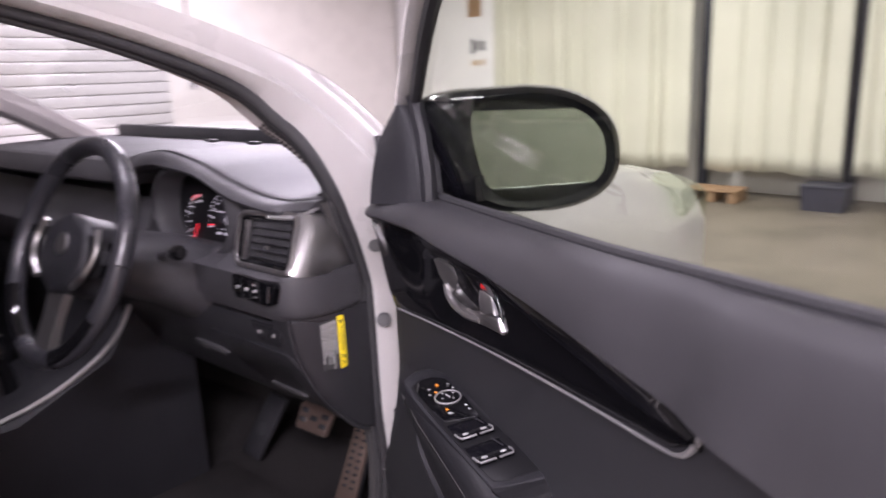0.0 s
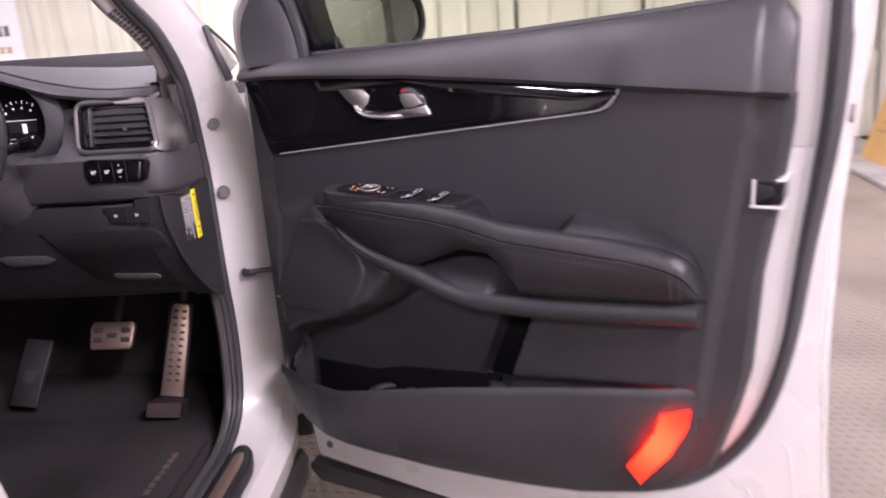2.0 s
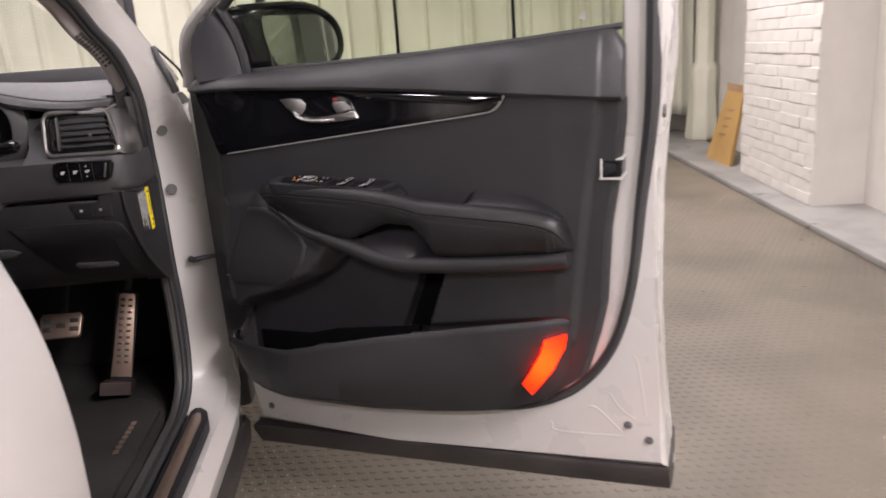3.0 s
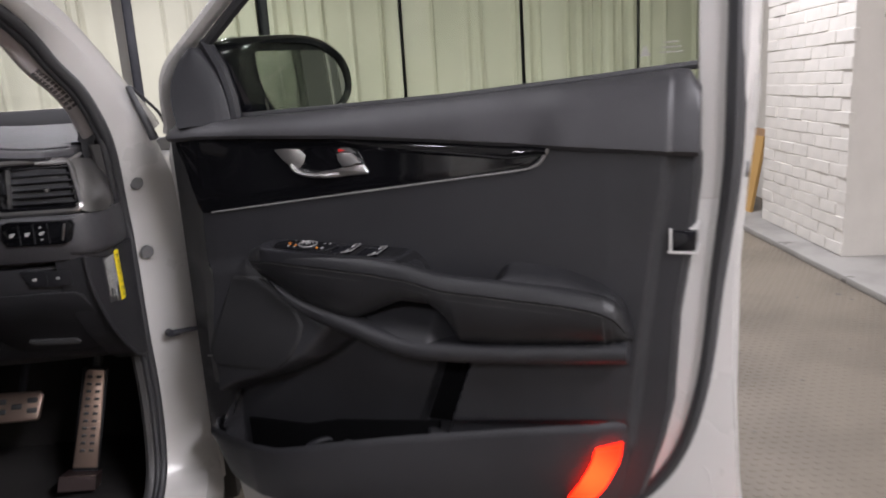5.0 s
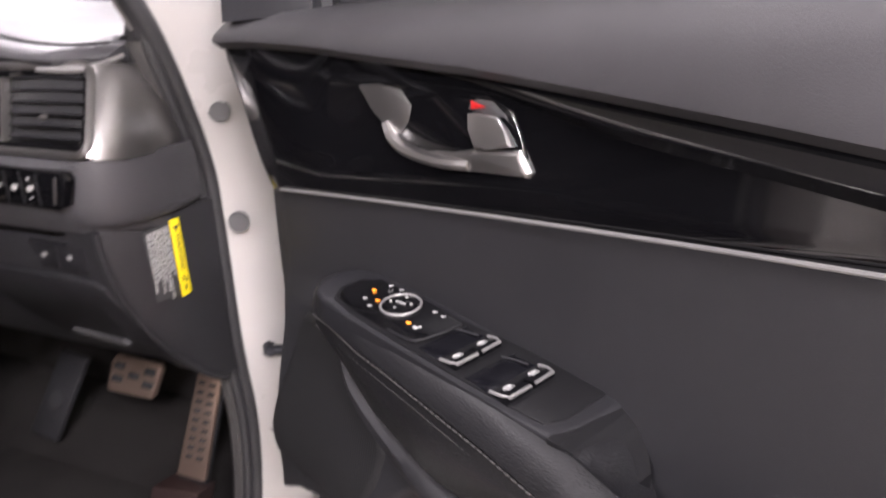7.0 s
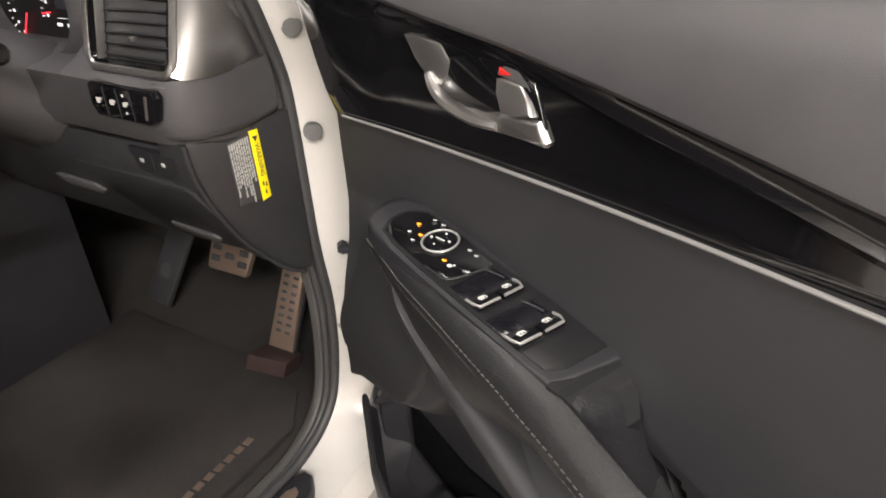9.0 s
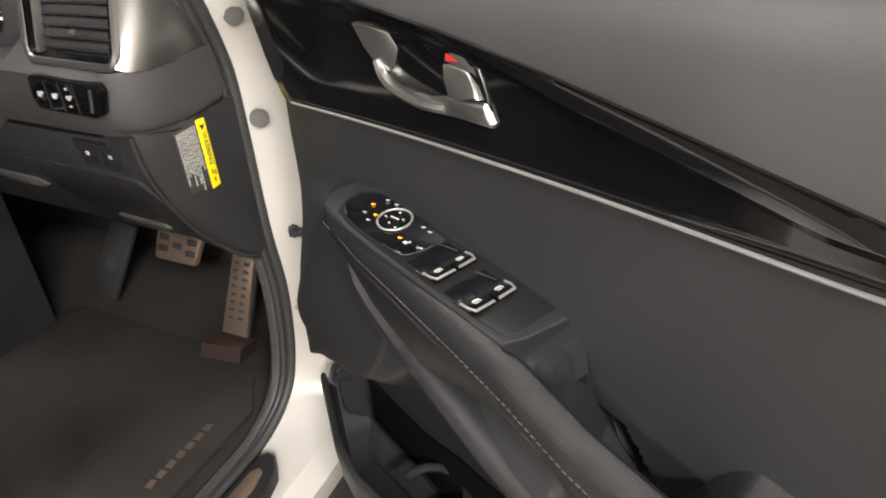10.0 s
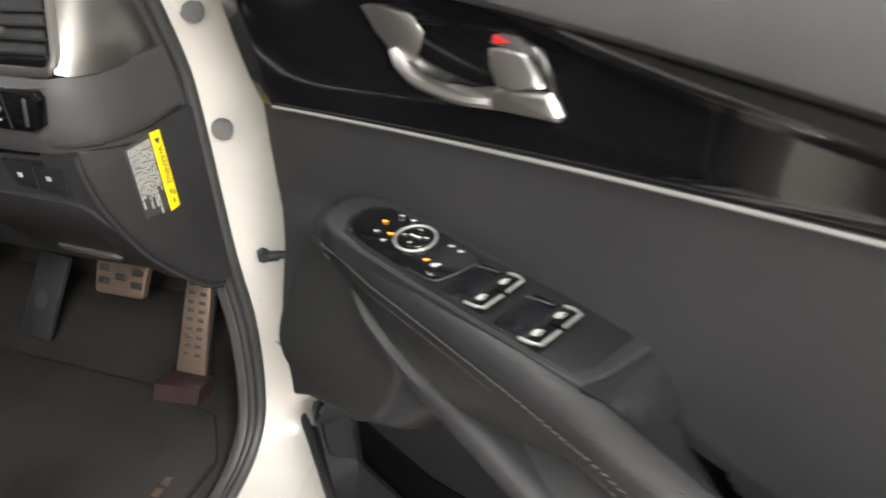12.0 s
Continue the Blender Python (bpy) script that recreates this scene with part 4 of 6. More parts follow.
def pod_z(u, w):
    return 0.9075 - 0.055 * (u - 0.35) - 0.10 * (w - 0.10)


def on_pod(u, w, h):
    return D(u, w, pod_z(u, w) + h)


part("switch_panel", prism(POD, -0.022, 0.0004, on_pod, 0.0015, 2), PODMAT, door, "black window switch panel")
rings = []
for u, w0, w1, drop in ((0.5900, 0.0838, 0.1480, 0.0012), (0.5975, 0.0850, 0.1465, 0.0022), (0.6040, 0.0862, 0.1430, 0.0052), (0.6115, 0.0875, 0.1400, 0.0105), (0.6140, 0.0885, 0.1385, 0.0135), (0.6270, 0.0970, 0.1280, 0.0320)):
    a, b = pod_z(u, w0) - drop, pod_z(u, w1) - drop
    rings.append([D(u, w0, a - 0.03), D(u, w0, a), D(u, 0.5 * (w0 + w1), 0.5 * (a + b)), D(u, w1, b), D(u, w1, b - 0.03)])
part("switch_panel_tail", loft(rings), PODMAT, door, "stepped black panel tail", smooth=False)
part("panel_surround", prism(POD_RIM, -0.022, -0.0008, on_pod, 0.004, 3), TRIM_HARD, door, "black switch panel surround")
INSET = [(0.360, 0.148), (0.350, 0.136), (0.349, 0.120), (0.362, 0.106), (0.42, 0.1025), (0.464, 0.1035), (0.462, 0.128), (0.457, 0.1445), (0.42, 0.1485), (0.385, 0.1495)]
part("mirror_switch_plate", prism(INSET, -0.004, 0.0016, on_pod, 0.0006), GLOSS, door, "gloss black mirror control plate")
cx, cw = 0.4095, 0.1210
ring = [on_pod(cx + 0.0160 * math.cos(a), cw + 0.0160 * math.sin(a), 0.003) for a in [2 * math.pi * k / 36 for k in range(37)]]
part("mirror_dial", tube(ring, 0.0011, 8, caps=False), SILVERTRIM, door, "satin chrome mirror dial ring")
part("mirror_dial_cap", disc(bmesh.new(), on_pod(cx, cw, 0.002), (0, 0, 1), 0.0140, 0.004, 28, 0.001), GLOSS, door, "black mirror dial cap")
bm = bmesh.new()
bm_box(bm, on_pod(cx, cw, 0.0048), (0.010, 0.0014, 0.0006), turn=Matrix.Rotation(radians(12), 4, "Z"))
for du, dw in ((-0.008, 0.004), (0.008, -0.004), (0.003, 0.008), (-0.003, -0.008)):
    bm_box(bm, on_pod(cx + du, cw + dw, 0.0048), (0.0024, 0.0014, 0.0006))
part("dial_mark", bm, MARK, door, "white dial marking", smooth=False)


def symbol(u, w, mat, size=(0.0030, 0.0016)):
    bm = bm_box(bmesh.new(), on_pod(u, w, 0.0022), (size[0], size[1], 0.0006))
    bm_box(bm, on_pod(u + size[0] * 0.45, w - size[1] * 0.9, 0.0022), (size[0] * 0.5, size[1] * 0.5, 0.0006))
    part("symbol", bm, mat, door, "small printed symbol", smooth=False)


for u, w, mat in ((0.373, 0.122, AMBER), (0.389, 0.1295, AMBER), (0.434, 0.1325, AMBER), (0.378, 0.1345, MARK), (0.3775, 0.1085, MARK), (0.3895, 0.1065, MARK), (0.391, 0.1385, MARK), (0.436, 0.1090, MARK), (0.446, 0.1088, MARK)):
    symbol(u, w, mat)
symbol(0.4435, 0.1325, MARK, (0.0042, 0.0034))
part("plate_edge", tube(spline([on_pod(0.430, 0.1475, 0.0018), on_pod(0.452, 0.1455, 0.0020), on_pod(0.459, 0.140, 0.0022), on_pod(0.463, 0.125, 0.0022), on_pod(0.4645, 0.109, 0.0018)], 14), 0.0008, 6), TRIM_HARD, door, "thin dark plate edge")


def window_switch(u, w, wide):
    """A rocker that dips at the front and rises to a bright U at the rear."""
    n = 8
    rings = []
    for k in range(n + 1):
        f = k / n
        x = u + 0.036 * f
        h = 0.001 - 0.007 * math.sin(min(f * 1.5, 1) * math.pi) * (f < 0.67) + 0.0040 * smoothstep(0.5, 1.0, f)
        rings.append([on_pod(x, w - wide / 2, h), on_pod(x, w + wide / 2, h), on_pod(x, w + wide / 2, -0.012), on_pod(x, w - wide / 2, -0.012)])
    ob = part("window_switch", loft(rings), GLOSS, door, "black rocker window switch")
    side = wide / 2
    path = [on_pod(u + 0.020, w + side, 0.0022), on_pod(u + 0.030, w + side, 0.0042), on_pod(u + 0.0365, w + side * 0.82, 0.0050), on_pod(u + 0.0368, w - side * 0.9, 0.0050)]
    if wide < 0.030 and w < 0.12:
        path = [on_pod(u + 0.0368, w + side * 0.9, 0.0050), on_pod(u + 0.0365, w - side * 0.8, 0.0050), on_pod(u + 0.030, w - side, 0.0042), on_pod(u + 0.022, w - side, 0.0022)]
    part("switch_edge", tube(path, 0.0012, 8), SILVERTRIM, door, "satin chrome switch edge")
    bm, tip = bmesh.new(), Matrix.Rotation(-0.25, 4, "Y")
    for du, dw, su, sw in ((0.0240, 0.0, 0.0008, 0.0062), (0.0285, 0.0, 0.0008, 0.0074), (0.0262, 0.0034, 0.0046, 0.0008), (0.0262, -0.0034, 0.0046, 0.0008), (0.0266, 0.0, 0.0030, 0.0008), (0.0314, 0.0022, 0.0022, 0.0012), (0.0314, -0.0002, 0.0022, 0.0012), (0.0314, -0.0026, 0.0022, 0.0012)):
        bm_box(bm, on_pod(u + du, w + 0.8 * dw - 0.0005, 0.0010 + 0.19 * (du - 0.018)), (su, 0.8 * sw, 0.0012), turn=tip)
    part("switch_symbol", bm, MARK, door, "white window symbol", smooth=False)


for u in (0.4680, 0.5180):
    part("switch_recess", prism([(u - 0.004, 0.1455), (u - 0.002, 0.105), (u + 0.019, 0.1025), (u + 0.019, 0.1455)], -0.004, 0.0006, on_pod, 0.0004), HOUSING, door, "deep black finger recess")
    part("recess_ridge", tube([on_pod(u - 0.005, 0.112, 0.0008), on_pod(u + 0.006, 0.109, 0.0014), on_pod(u + 0.016, 0.107, 0.0022)], 0.0008, 6), TRIM, door, "thin dark recess ridge")
    window_switch(u, 0.1345, 0.0205)
    window_switch(u, 0.1125, 0.0190)

# latch opening, bolts, pressed ribs in the shell
part("latch", box(D(1.026, 0.068, 0.9195), (0.032, 0.062, 0.029), 0.002), HOUSING, door, "black door latch")
part("latch_bracket", prism([(1.004, 0.9000), (1.004, 0.9035), (1.044, 0.9035), (1.044, 0.9000)], 0.03, 0.1005, UZ(), 0.001), PAINT, door, "white latch bracket")
part("latch_bracket", prism([(1.004, 0.9342), (1.004, 0.9370), (1.044, 0.9370), (1.044, 0.9342)], 0.03, 0.0935, UZ(), 0.001), PAINT, door, "white latch bracket")
part("latch_lip", prism([(1.0060, 0.9000), (1.0060, 0.937), (1.0095, 0.937), (1.0095, 0.9000)], 0.03, 0.1010, UZ(), 0.001), PAINT, door, "white latch lip")
for u, z in ((1.046, 0.380), (1.088, 0.351), (0.163, 0.306)):
    bm = disc(bmesh.new(), D(u, 0.0345, z), (0, -1, 0), 0.0085, 0.004, 16, 0.001)
    disc(bm, D(u, 0.037, z), (0, -1, 0), 0.005, 0.004, 12)
    part("bolt", bm, BOLTGREY, door, "dark shell bolt")
for path in ([(1.055, 0.535), (1.064, 0.52), (1.075, 0.45), (1.081, 0.405)], [(1.009, 0.447), (1.03, 0.415), (1.06, 0.394)], [(0.965, 0.411), (0.985, 0.408), (1.033, 0.362)], [(0.886, 0.365), (0.90, 0.345), (1.033, 0.352)]):
    sp = spline([(a, b, 0) for a, b in path], 14)
    part("pressed_rib", tube([D(p.x, 0.0262, p.y) for p in sp], 0.0085, 12, up=(0, 1, 0)), PAINT, door, "pressed rib in the white shell")
part("rear_striker_plug", disc(bmesh.new(), D(1.106, 0.01, 1.01), (1, 0, 0), 0.012, 0.006, 16), BOLTGREY, door, "grey plug in the door edge")
part("glass_mark", prism([(0.955, 1.180), (0.972, 1.180), (0.9635, 1.197)], 0.0225, 0.023, leaning), LINER, door, "faint etched mark on the glass", smooth=False)
bm = bmesh.new()
for k in range(3):
    bm_box(bm, leaning(1.0, 1.184 + 0.007 * k, 0.0226), (0.034 - 0.006 * k, 0.0004, 0.002))
part("glass_print", bm, LINER, door, "faint etched lines on the glass", smooth=False)
part("belt_lip", tube([D(u, 0.062, curve_at(BELT, u) + 0.001) for u in np.linspace(0.25, 1.04, 20)], 0.006, 8, up=(0, 1, 0)), RUBBER, door, "black glass wiping lip")

# exterior mirror: glass turned to the driver
MC, MA, MN = Vector((0.325, 0.055, 1.187)), Vector((0.53, 0.85, 0)).normalized(), Vector((0.85, -0.53, 0)).normalized()


def M(a, z, n):
    return MC + MA * a + Vector((0, 0, z)) + MN * n


def mirror_outline(grow, count=40):
    pts = []
    for k in range(count):
        a = 2 * math.pi * k / count
        c, s_ = math.cos(a), math.sin(a)
        x = math.copysign(abs(c) ** (0.8 if c > 0 else 0.5), c) * (0.088 + grow)
        z = math.copysign(abs(s_) ** (0.85 if c > 0 else 0.62), s_) * (0.066 + grow)
        z *= 1.0 - 0.10 * (x / 0.09)
        x += -0.10 * z if x > 0 else -0.22 * z
        pts.append((x, z))
    return pts


def mirror_ring(grow, n, ext):
    return [(x - ext * smoothstep(0.02, -0.08, x), z * (1 - 0.12 * smoothstep(0.0, -0.1, x) * (ext > 0)), n) for x, z in mirror_outline(grow)]


rings = [[M(*q) for q in mirror_ring(g, n, ext)] for g, n, ext in ((-0.001, -0.012, 0), (0.001, -0.002, 0), (0.010, 0.0, 0.012), (0.017, -0.012, 0.040), (0.018, -0.035, 0.058), (0.010, -0.075, 0.060), (-0.014, -0.11, 0.050), (-0.047, -0.128, 0.03))]
part("mirror_housing", loft(rings), HOUSING, door, "gloss black exterior mirror housing")
part("mirror_glass", prism(mirror_outline(-0.001), -0.012, -0.006, lambda a, b, d: M(a, b, d - 0.075 * b - 0.002)), MIRROR, door, "silvered mirror glass", smooth=False)
part("mirror_cap", loft([[M(x, max(z, 0.004 - 0.2 * (n + 0.03)), n) for x, z, n in mirror_ring(g, n, ext)] for g, n, ext in ((0.0200, -0.044, 0.0605), (0.0125, -0.076, 0.0625), (-0.0115, -0.112, 0.052), (-0.045, -0.131, 0.031))]), PAINT, door, "white mirror cap")
part("mirror_arm", loft([[Vector((0.235 + dx, y, z)) for dx, z in ((-0.055, 1.12), (0.05, 1.12), (0.045, 1.155), (-0.03, 1.175))] for y, dx0 in ((-0.02, 0), (0.05, 0.02), (0.10, 0.04))]), HOUSING, door, "black mirror arm")
STRIP = [(0.10, 1.078), (0.6, 1.080), (1.04, 1.101)]
part("outer_belt_strip", loft([[D(u, -0.082, curve_at(STRIP, u) - 0.012), D(u, -0.080, curve_at(STRIP, u) + 0.001), D(u, -0.070, curve_at(STRIP, u) + 0.004), D(u, 0.012, curve_at(STRIP, u) + 0.005), D(u, 0.060, curve_at(STRIP, u) + 0.002), D(u, 0.060, curve_at(STRIP, u) - 0.012)] for u in np.linspace(0.14, 1.035, 12)]), RUBBER, door, "black outer window strip")

# ---- the cabin ----
dash = empty("dashboard", pose(0, 0, 0), "dark grey grained dashboard with vents and switches", "dashboard")
PROFILE = [(0.42, 1.05), (0.34, 1.080), (0.05, 1.070), (-0.080, 1.066), (-0.102, 1.060), (-0.128, 1.0), (-0.150, 0.985), (-0.178, 0.972), (-0.178, 0.925), (-0.165, 0.898), (-0.14, 0.888), (0.42, 0.888)]
rings = []
for x, dy, deep in ((-0.77, 0.05, 0), (-0.72, 0.0, 0), (-0.5, 0, 0), (0.0, -0.01, 0), (0.268, 0, 0), (0.274, 0, 1), (0.576, 0, 1), (0.582, 0, 0), (0.70, 0.0, 0), (0.74, 0.003, 0), (0.762, 0.012, 0), (0.778, 0.035, 0), (0.785, 0.065, 0)):
    rings.append([Vector((x, max(y, -0.055 + 0.0001 * k) if deep and z > 0.98 else y + dy, z)) for k, (y, z) in enumerate(PROFILE)])
part("dash_body", loft(rings), DASH, dash, "dark grained dashboard moulding")
KNEE = [(0.05, 0.889), (-0.138, 0.889), (-0.152, 0.884), (-0.156, 0.868), (-0.153, 0.838), (-0.122, 0.776), (-0.090, 0.727), (-0.062, 0.690), (-0.030, 0.668), (0.10, 0.66)]
KNEE_Y = [(z, y) for y, z in reversed(KNEE[2:9])]
rings = []
for f in (0.0, 0.35, 0.7, 0.9, 0.97, 1.0):
    rings.append([Vector((-0.75 + (0.75 + 0.764 + (0.885 - z) * 0.08) * f, y + (0.05 if f == 1.0 else 0.008 if f == 0.97 else 0.0) * (y < 0), z)) for y, z in KNEE])
part("knee_panel", loft(rings), TRIM, dash, "dark lower dashboard panel")
# padded top: it rises to a hood over the instruments and falls to the vent, with a stitched crease
CREASE = [(-0.75, 1.128), (0.0, 1.130), (0.14, 1.136), (0.20, 1.146), (0.256, 1.155), (0.32, 1.160), (0.39, 1.152), (0.467, 1.137), (0.525, 1.119), (0.60, 1.101), (0.667, 1.092), (0.745, 1.091), (0.79, 1.091)]
LIP = [(-0.75, 1.085), (0.14, 1.090), (0.20, 1.108), (0.256, 1.126), (0.32, 1.136), (0.369, 1.135), (0.465, 1.127), (0.529, 1.108), (0.57, 1.094), (0.618, 1.085), (0.683, 1.078), (0.79, 1.076)]
CREASE = [(p.x, p.y) for p in spline([(a, b, 0) for a, b in CREASE], 90)]
LIP = [(p.x, p.y) for p in spline([(a, b, 0) for a, b in LIP], 90)]
rings, seam = [], []
for k in range(96):
    x = -0.75 + 1.498 * k / 95
    zc, zl = curve_at(CREASE, x), curve_at(LIP, x)
    back = 0.05 * smoothstep(0.712, 0.75, x)
    top = lambda f: zc + (1.130 - zc) * f + 0.004 * math.sin(math.pi * f)
    rings.append([Vector((x, y, z)) for y, z in ((0.31, 1.06), (0.31, 1.128), (0.20, top(0.76)), (0.09, top(0.48)), (0.0, top(0.26)), (-0.05, top(0.12)), (-0.08 + back, top(0.035)), (-0.092 + back, zc), (-0.096 + back, zc - 0.0022), (-0.106 + back, zc - 0.002), (-0.120 + back, zl + 0.62 * (zc - zl)), (-0.131 + back, zl + 0.3 * (zc - zl)), (-0.135 + back, zl), (-0.131 + back, zl - 0.006), (-0.120 + back, zl - 0.009), (0.10, zl - 0.018))])
    if 0.17 < x < 0.735:
        seam.append(Vector((x, -0.0945 + back, zc - 0.0006)))
part("dash_top", loft(rings), DASH, dash, "padded dashboard top with a stitched crease")
part("crease_seam", tube(seam, 0.0013, 6, up=(0, 1, 0)), RUBBER, dash, "dark stitched seam line")
bm = bmesh.new()
for a, b in zip(seam[:-1], seam[1:]):
    for f in (0.15, 0.65):
        c = a.lerp(b, f) + Vector((0, -0.0052, -0.0004))
        bm_box(bm, c, (0.0052, 0.0014, 0.0012), turn=Matrix.Rotation(-math.atan2(b.z - a.z, b.x - a.x), 4, "Y"))
part("crease_stitching", bm, RUBBER, dash, "dark leather stitches", smooth=False)
part("screen_base", box((0.0, 0.325, 1.128), (1.46, 0.03, 0.070), 0.008), RUBBER, dash, "black band under the windscreen")
for x in (0.02, 0.20):
    part("sensor", box((x, 0.20, 1.142), (0.03, 0.02, 0.008), 0.003), RUBBER, dash, "small black dash sensor")

# instrument cluster
def cluster_ring(grow, y, lean=0.0):
    pts = []
    for k in range(48):
        a = 2 * math.pi * k / 48
        x = 0.425 + 0.126 * grow * math.copysign(abs(math.cos(a)) ** 0.85, math.cos(a))
        z = 1.046 + 0.080 * grow * math.copysign(abs(math.sin(a)) ** 0.85, math.sin(a))
        z = min(z, curve_at(LIP, x) - 0.006)
        pts.append(Vector((x, y + lean * (z - 1.046), z)))
    return pts


part("instrument_panel", loft([cluster_ring(1.0, -0.060, 0.12), cluster_ring(1.0, -0.072, 0.12), cluster_ring(0.0, -0.072, 0.12)]), PODMAT, dash, "dark instrument cluster")
part("cluster_surround", loft([cluster_ring(1.28, -0.085), cluster_ring(1.24, -0.108), cluster_ring(1.10, -0.122), cluster_ring(1.03, -0.124), cluster_ring(1.0, -0.119), cluster_ring(0.97, -0.100), cluster_ring(0.94, -0.070)], caps=False), DASH, dash, "rounded surround of the instruments")


def dial(x, z, r, start, end, count, needle, red=False):
    y = lambda zz: -0.0735 + 0.12 * (zz - 1.046)
    bm = bmesh.new()
    for k in range(count):
        a = radians(start + (end - start) * k / (count - 1))
        px, pz = x + r * math.cos(a), z + r * math.sin(a)
        big = k % 2 == 0
        bm_box(bm, (px, y(pz), pz), (0.006 if big else 0.003, 0.0008, 0.0013), turn=Matrix.Rotation(-a, 4, "Y"))
        if big:
            qx, qz = x + (r - 0.011) * math.cos(a), z + (r - 0.011) * math.sin(a)
            bm_box(bm, (qx, y(qz), qz), (0.0036, 0.0008, 0.0040))
    part("dial_scale", bm, DIALWHITE, dash, "lit white dial scale", smooth=False)
    if red:
        bm = bmesh.new()
        for k in range(6):
            b = radians(end + 1 + 6 * k)
            px, pz = x + r * math.cos(b), z + r * math.sin(b)
            bm_box(bm, (px, y(pz), pz), (0.005, 0.0008, 0.0013), turn=Matrix.Rotation(-b, 4, "Y"))
        part("red_zone", bm, DIALRED, dash, "lit red dial marks", smooth=False)
    a = radians(needle)
    inner = 0.62 if red is False else 0.1
    mid = (x + 0.5 * (inner + 1) * r * math.cos(a), z + 0.5 * (inner + 1) * r * math.sin(a))
    part("needle", bm_box(bmesh.new(), (mid[0], y(mid[1]) - 0.002, mid[1]), (r * (1 - inner), 0.001, 0.0020), turn=Matrix.Rotation(-a, 4, "Y")), DIALRED, dash, "lit red needle", smooth=False)
    return y


dial(0.388, 1.017, 0.052, 232, 92, 13, 236, True)
dial(0.476, 1.020, 0.058, 190, 62, 13, 186)
part("trip_display", box((0.478, -0.0745, 1.026), (0.056, 0.001, 0.034)), STEEL, dash, "dark trip display")
for z in (1.0085, 1.0435):
    part("display_rule", box((0.478, -0.0760, z), (0.060, 0.001, 0.0012)), DIALWHITE, dash, "lit display rule")
part("display_symbol", box((0.482, -0.0760, 1.028), (0.009, 0.001, 0.018), 0.0004), DIALWHITE, dash, "lit white display symbol")
for x in (0.452, 0.475, 0.500):
    part("display_figure", box((x, -0.0775, 1.000), (0.011, 0.001, 0.0045)), DIALWHITE, dash, "lit white display figures")
part("display_bar", box((0.500, -0.0785, 0.992), (0.022, 0.001, 0.004)), DIALGREEN, dash, "lit green display bar")

# side vent
def vent_ring(x0, x1, z0, z1, r, y, lean):
    pts = []
    for cx, cz, a0 in ((x1 - r, z1 - r, 0), (x0 + r, z1 - r, 90), (x0 + r, z0 + r, 180), (x1 - r, z0 + r, 270)):
        for k in range(6):
            a = radians(a0 + 18 * k)
            px, pz = cx + r * math.cos(a), cz + r * math.sin(a)
            f = max(0.0, (px - 0.69) / 0.087) * (pz - z0) / (z1 - z0)
            pts.append(Vector((px - 0.030 * f, y + lean * (pz - z0) + 0.030 * f, pz)))
    return pts


V0 = vent_ring(0.628, 0.777, 0.984, 1.070, 0.016, -0.160, 0.25)
part("vent_bezel", tube(V0 + V0[:1], 0.0055, 8, caps=False, up=(0, 1, 0)), DARKSATIN, dash, "satin chrome vent bezel")
V1 = vent_ring(0.634, 0.771, 0.990, 1.064, 0.012, -0.157, 0.25)
part("vent_frame", tube(V1 + V1[:1], 0.0050, 8, caps=False, up=(0, 1, 0)), GLOSS, dash, "black vent frame")
part("vent_box", prism([(0.631, 0.988), (0.771, 0.988), (0.758, 1.024), (0.742, 1.066), (0.690, 1.066), (0.631, 1.066)], 0.0, 0.03, lambda x, z, d: Vector((x, -0.140 + d + 0.25 * (z - 1.027) + 0.030 * max(0.0, (x - 0.69) / 0.087) * (z - 0.984) / 0.086, z))), RUBBER, dash, "dark vent cavity")
for k in range(6):
    z = 0.997 + 0.0120 * k
    part("vent_slat", box((0.713 - 0.0022 * k, -0.149 + 0.25 * (z - 0.99) + 0.0018 * k, z), (0.112 - 0.0044 * k, 0.018, 0.0032), 0.001, Matrix.Rotation(0.030 * k, 4, "Z") @ Matrix.Rotation(-0.35, 4, "X")), TRIM_HARD, dash)
part("vent_divider", box((0.656, -0.152, 1.027), (0.003, 0.012, 0.068), 0.001, Matrix.Rotation(-0.24, 4, "X")), SATIN, dash, "thin chrome vent divider")
part("vent_thumbwheel", tube([Vector((0.644, -0.146 - 0.006 * math.sin(math.pi * f) + 0.25 * (1.003 + 0.05 * f - 0.99), 1.003 + 0.05 * f)) for f in np.linspace(0, 1, 8)], 0.005, 8), TRIM_HARD, dash, "ribbed vent thumbwheel")
part("vent_knob", box((0.722, -0.160, 1.022), (0.007, 0.008, 0.006), 0.002), SATIN, dash, "small chrome vent knob")
rings = []
for f, x, y, lo, up in ((0.0, 0.781, -0.162, 0.984, 1.070), (0.10, 0.790, -0.155, 0.979, 1.072), (0.3, 0.799, -0.130, 0.976, 1.070), (0.55, 0.802, -0.090, 0.974, 1.064), (0.8, 0.794, -0.045, 0.973, 1.054), (1.0, 0.772, -0.010, 0.973, 1.046)):
    ring = []
    for m in range(11):
        g = m / 10
        b = math.pi * g
        bulge = math.sin(b) ** 0.5 - 1
        back = 1 - 0.75 * f
        ring.append(Vector((x - 0.034 * back * (1 - g) + 0.006 * bulge, y + (0.053 - 0.043 * f) * (1 - g), lo + (up - lo) * (1 - g))))
    rings.append(ring + [Vector((x - 0.035, y + 0.035, lo)), Vector((x - 0.065, y + 0.065, up))])
part("vent_cap", loft(rings), DARKSATIN, dash, "satin silver vent end cap")
rings = []
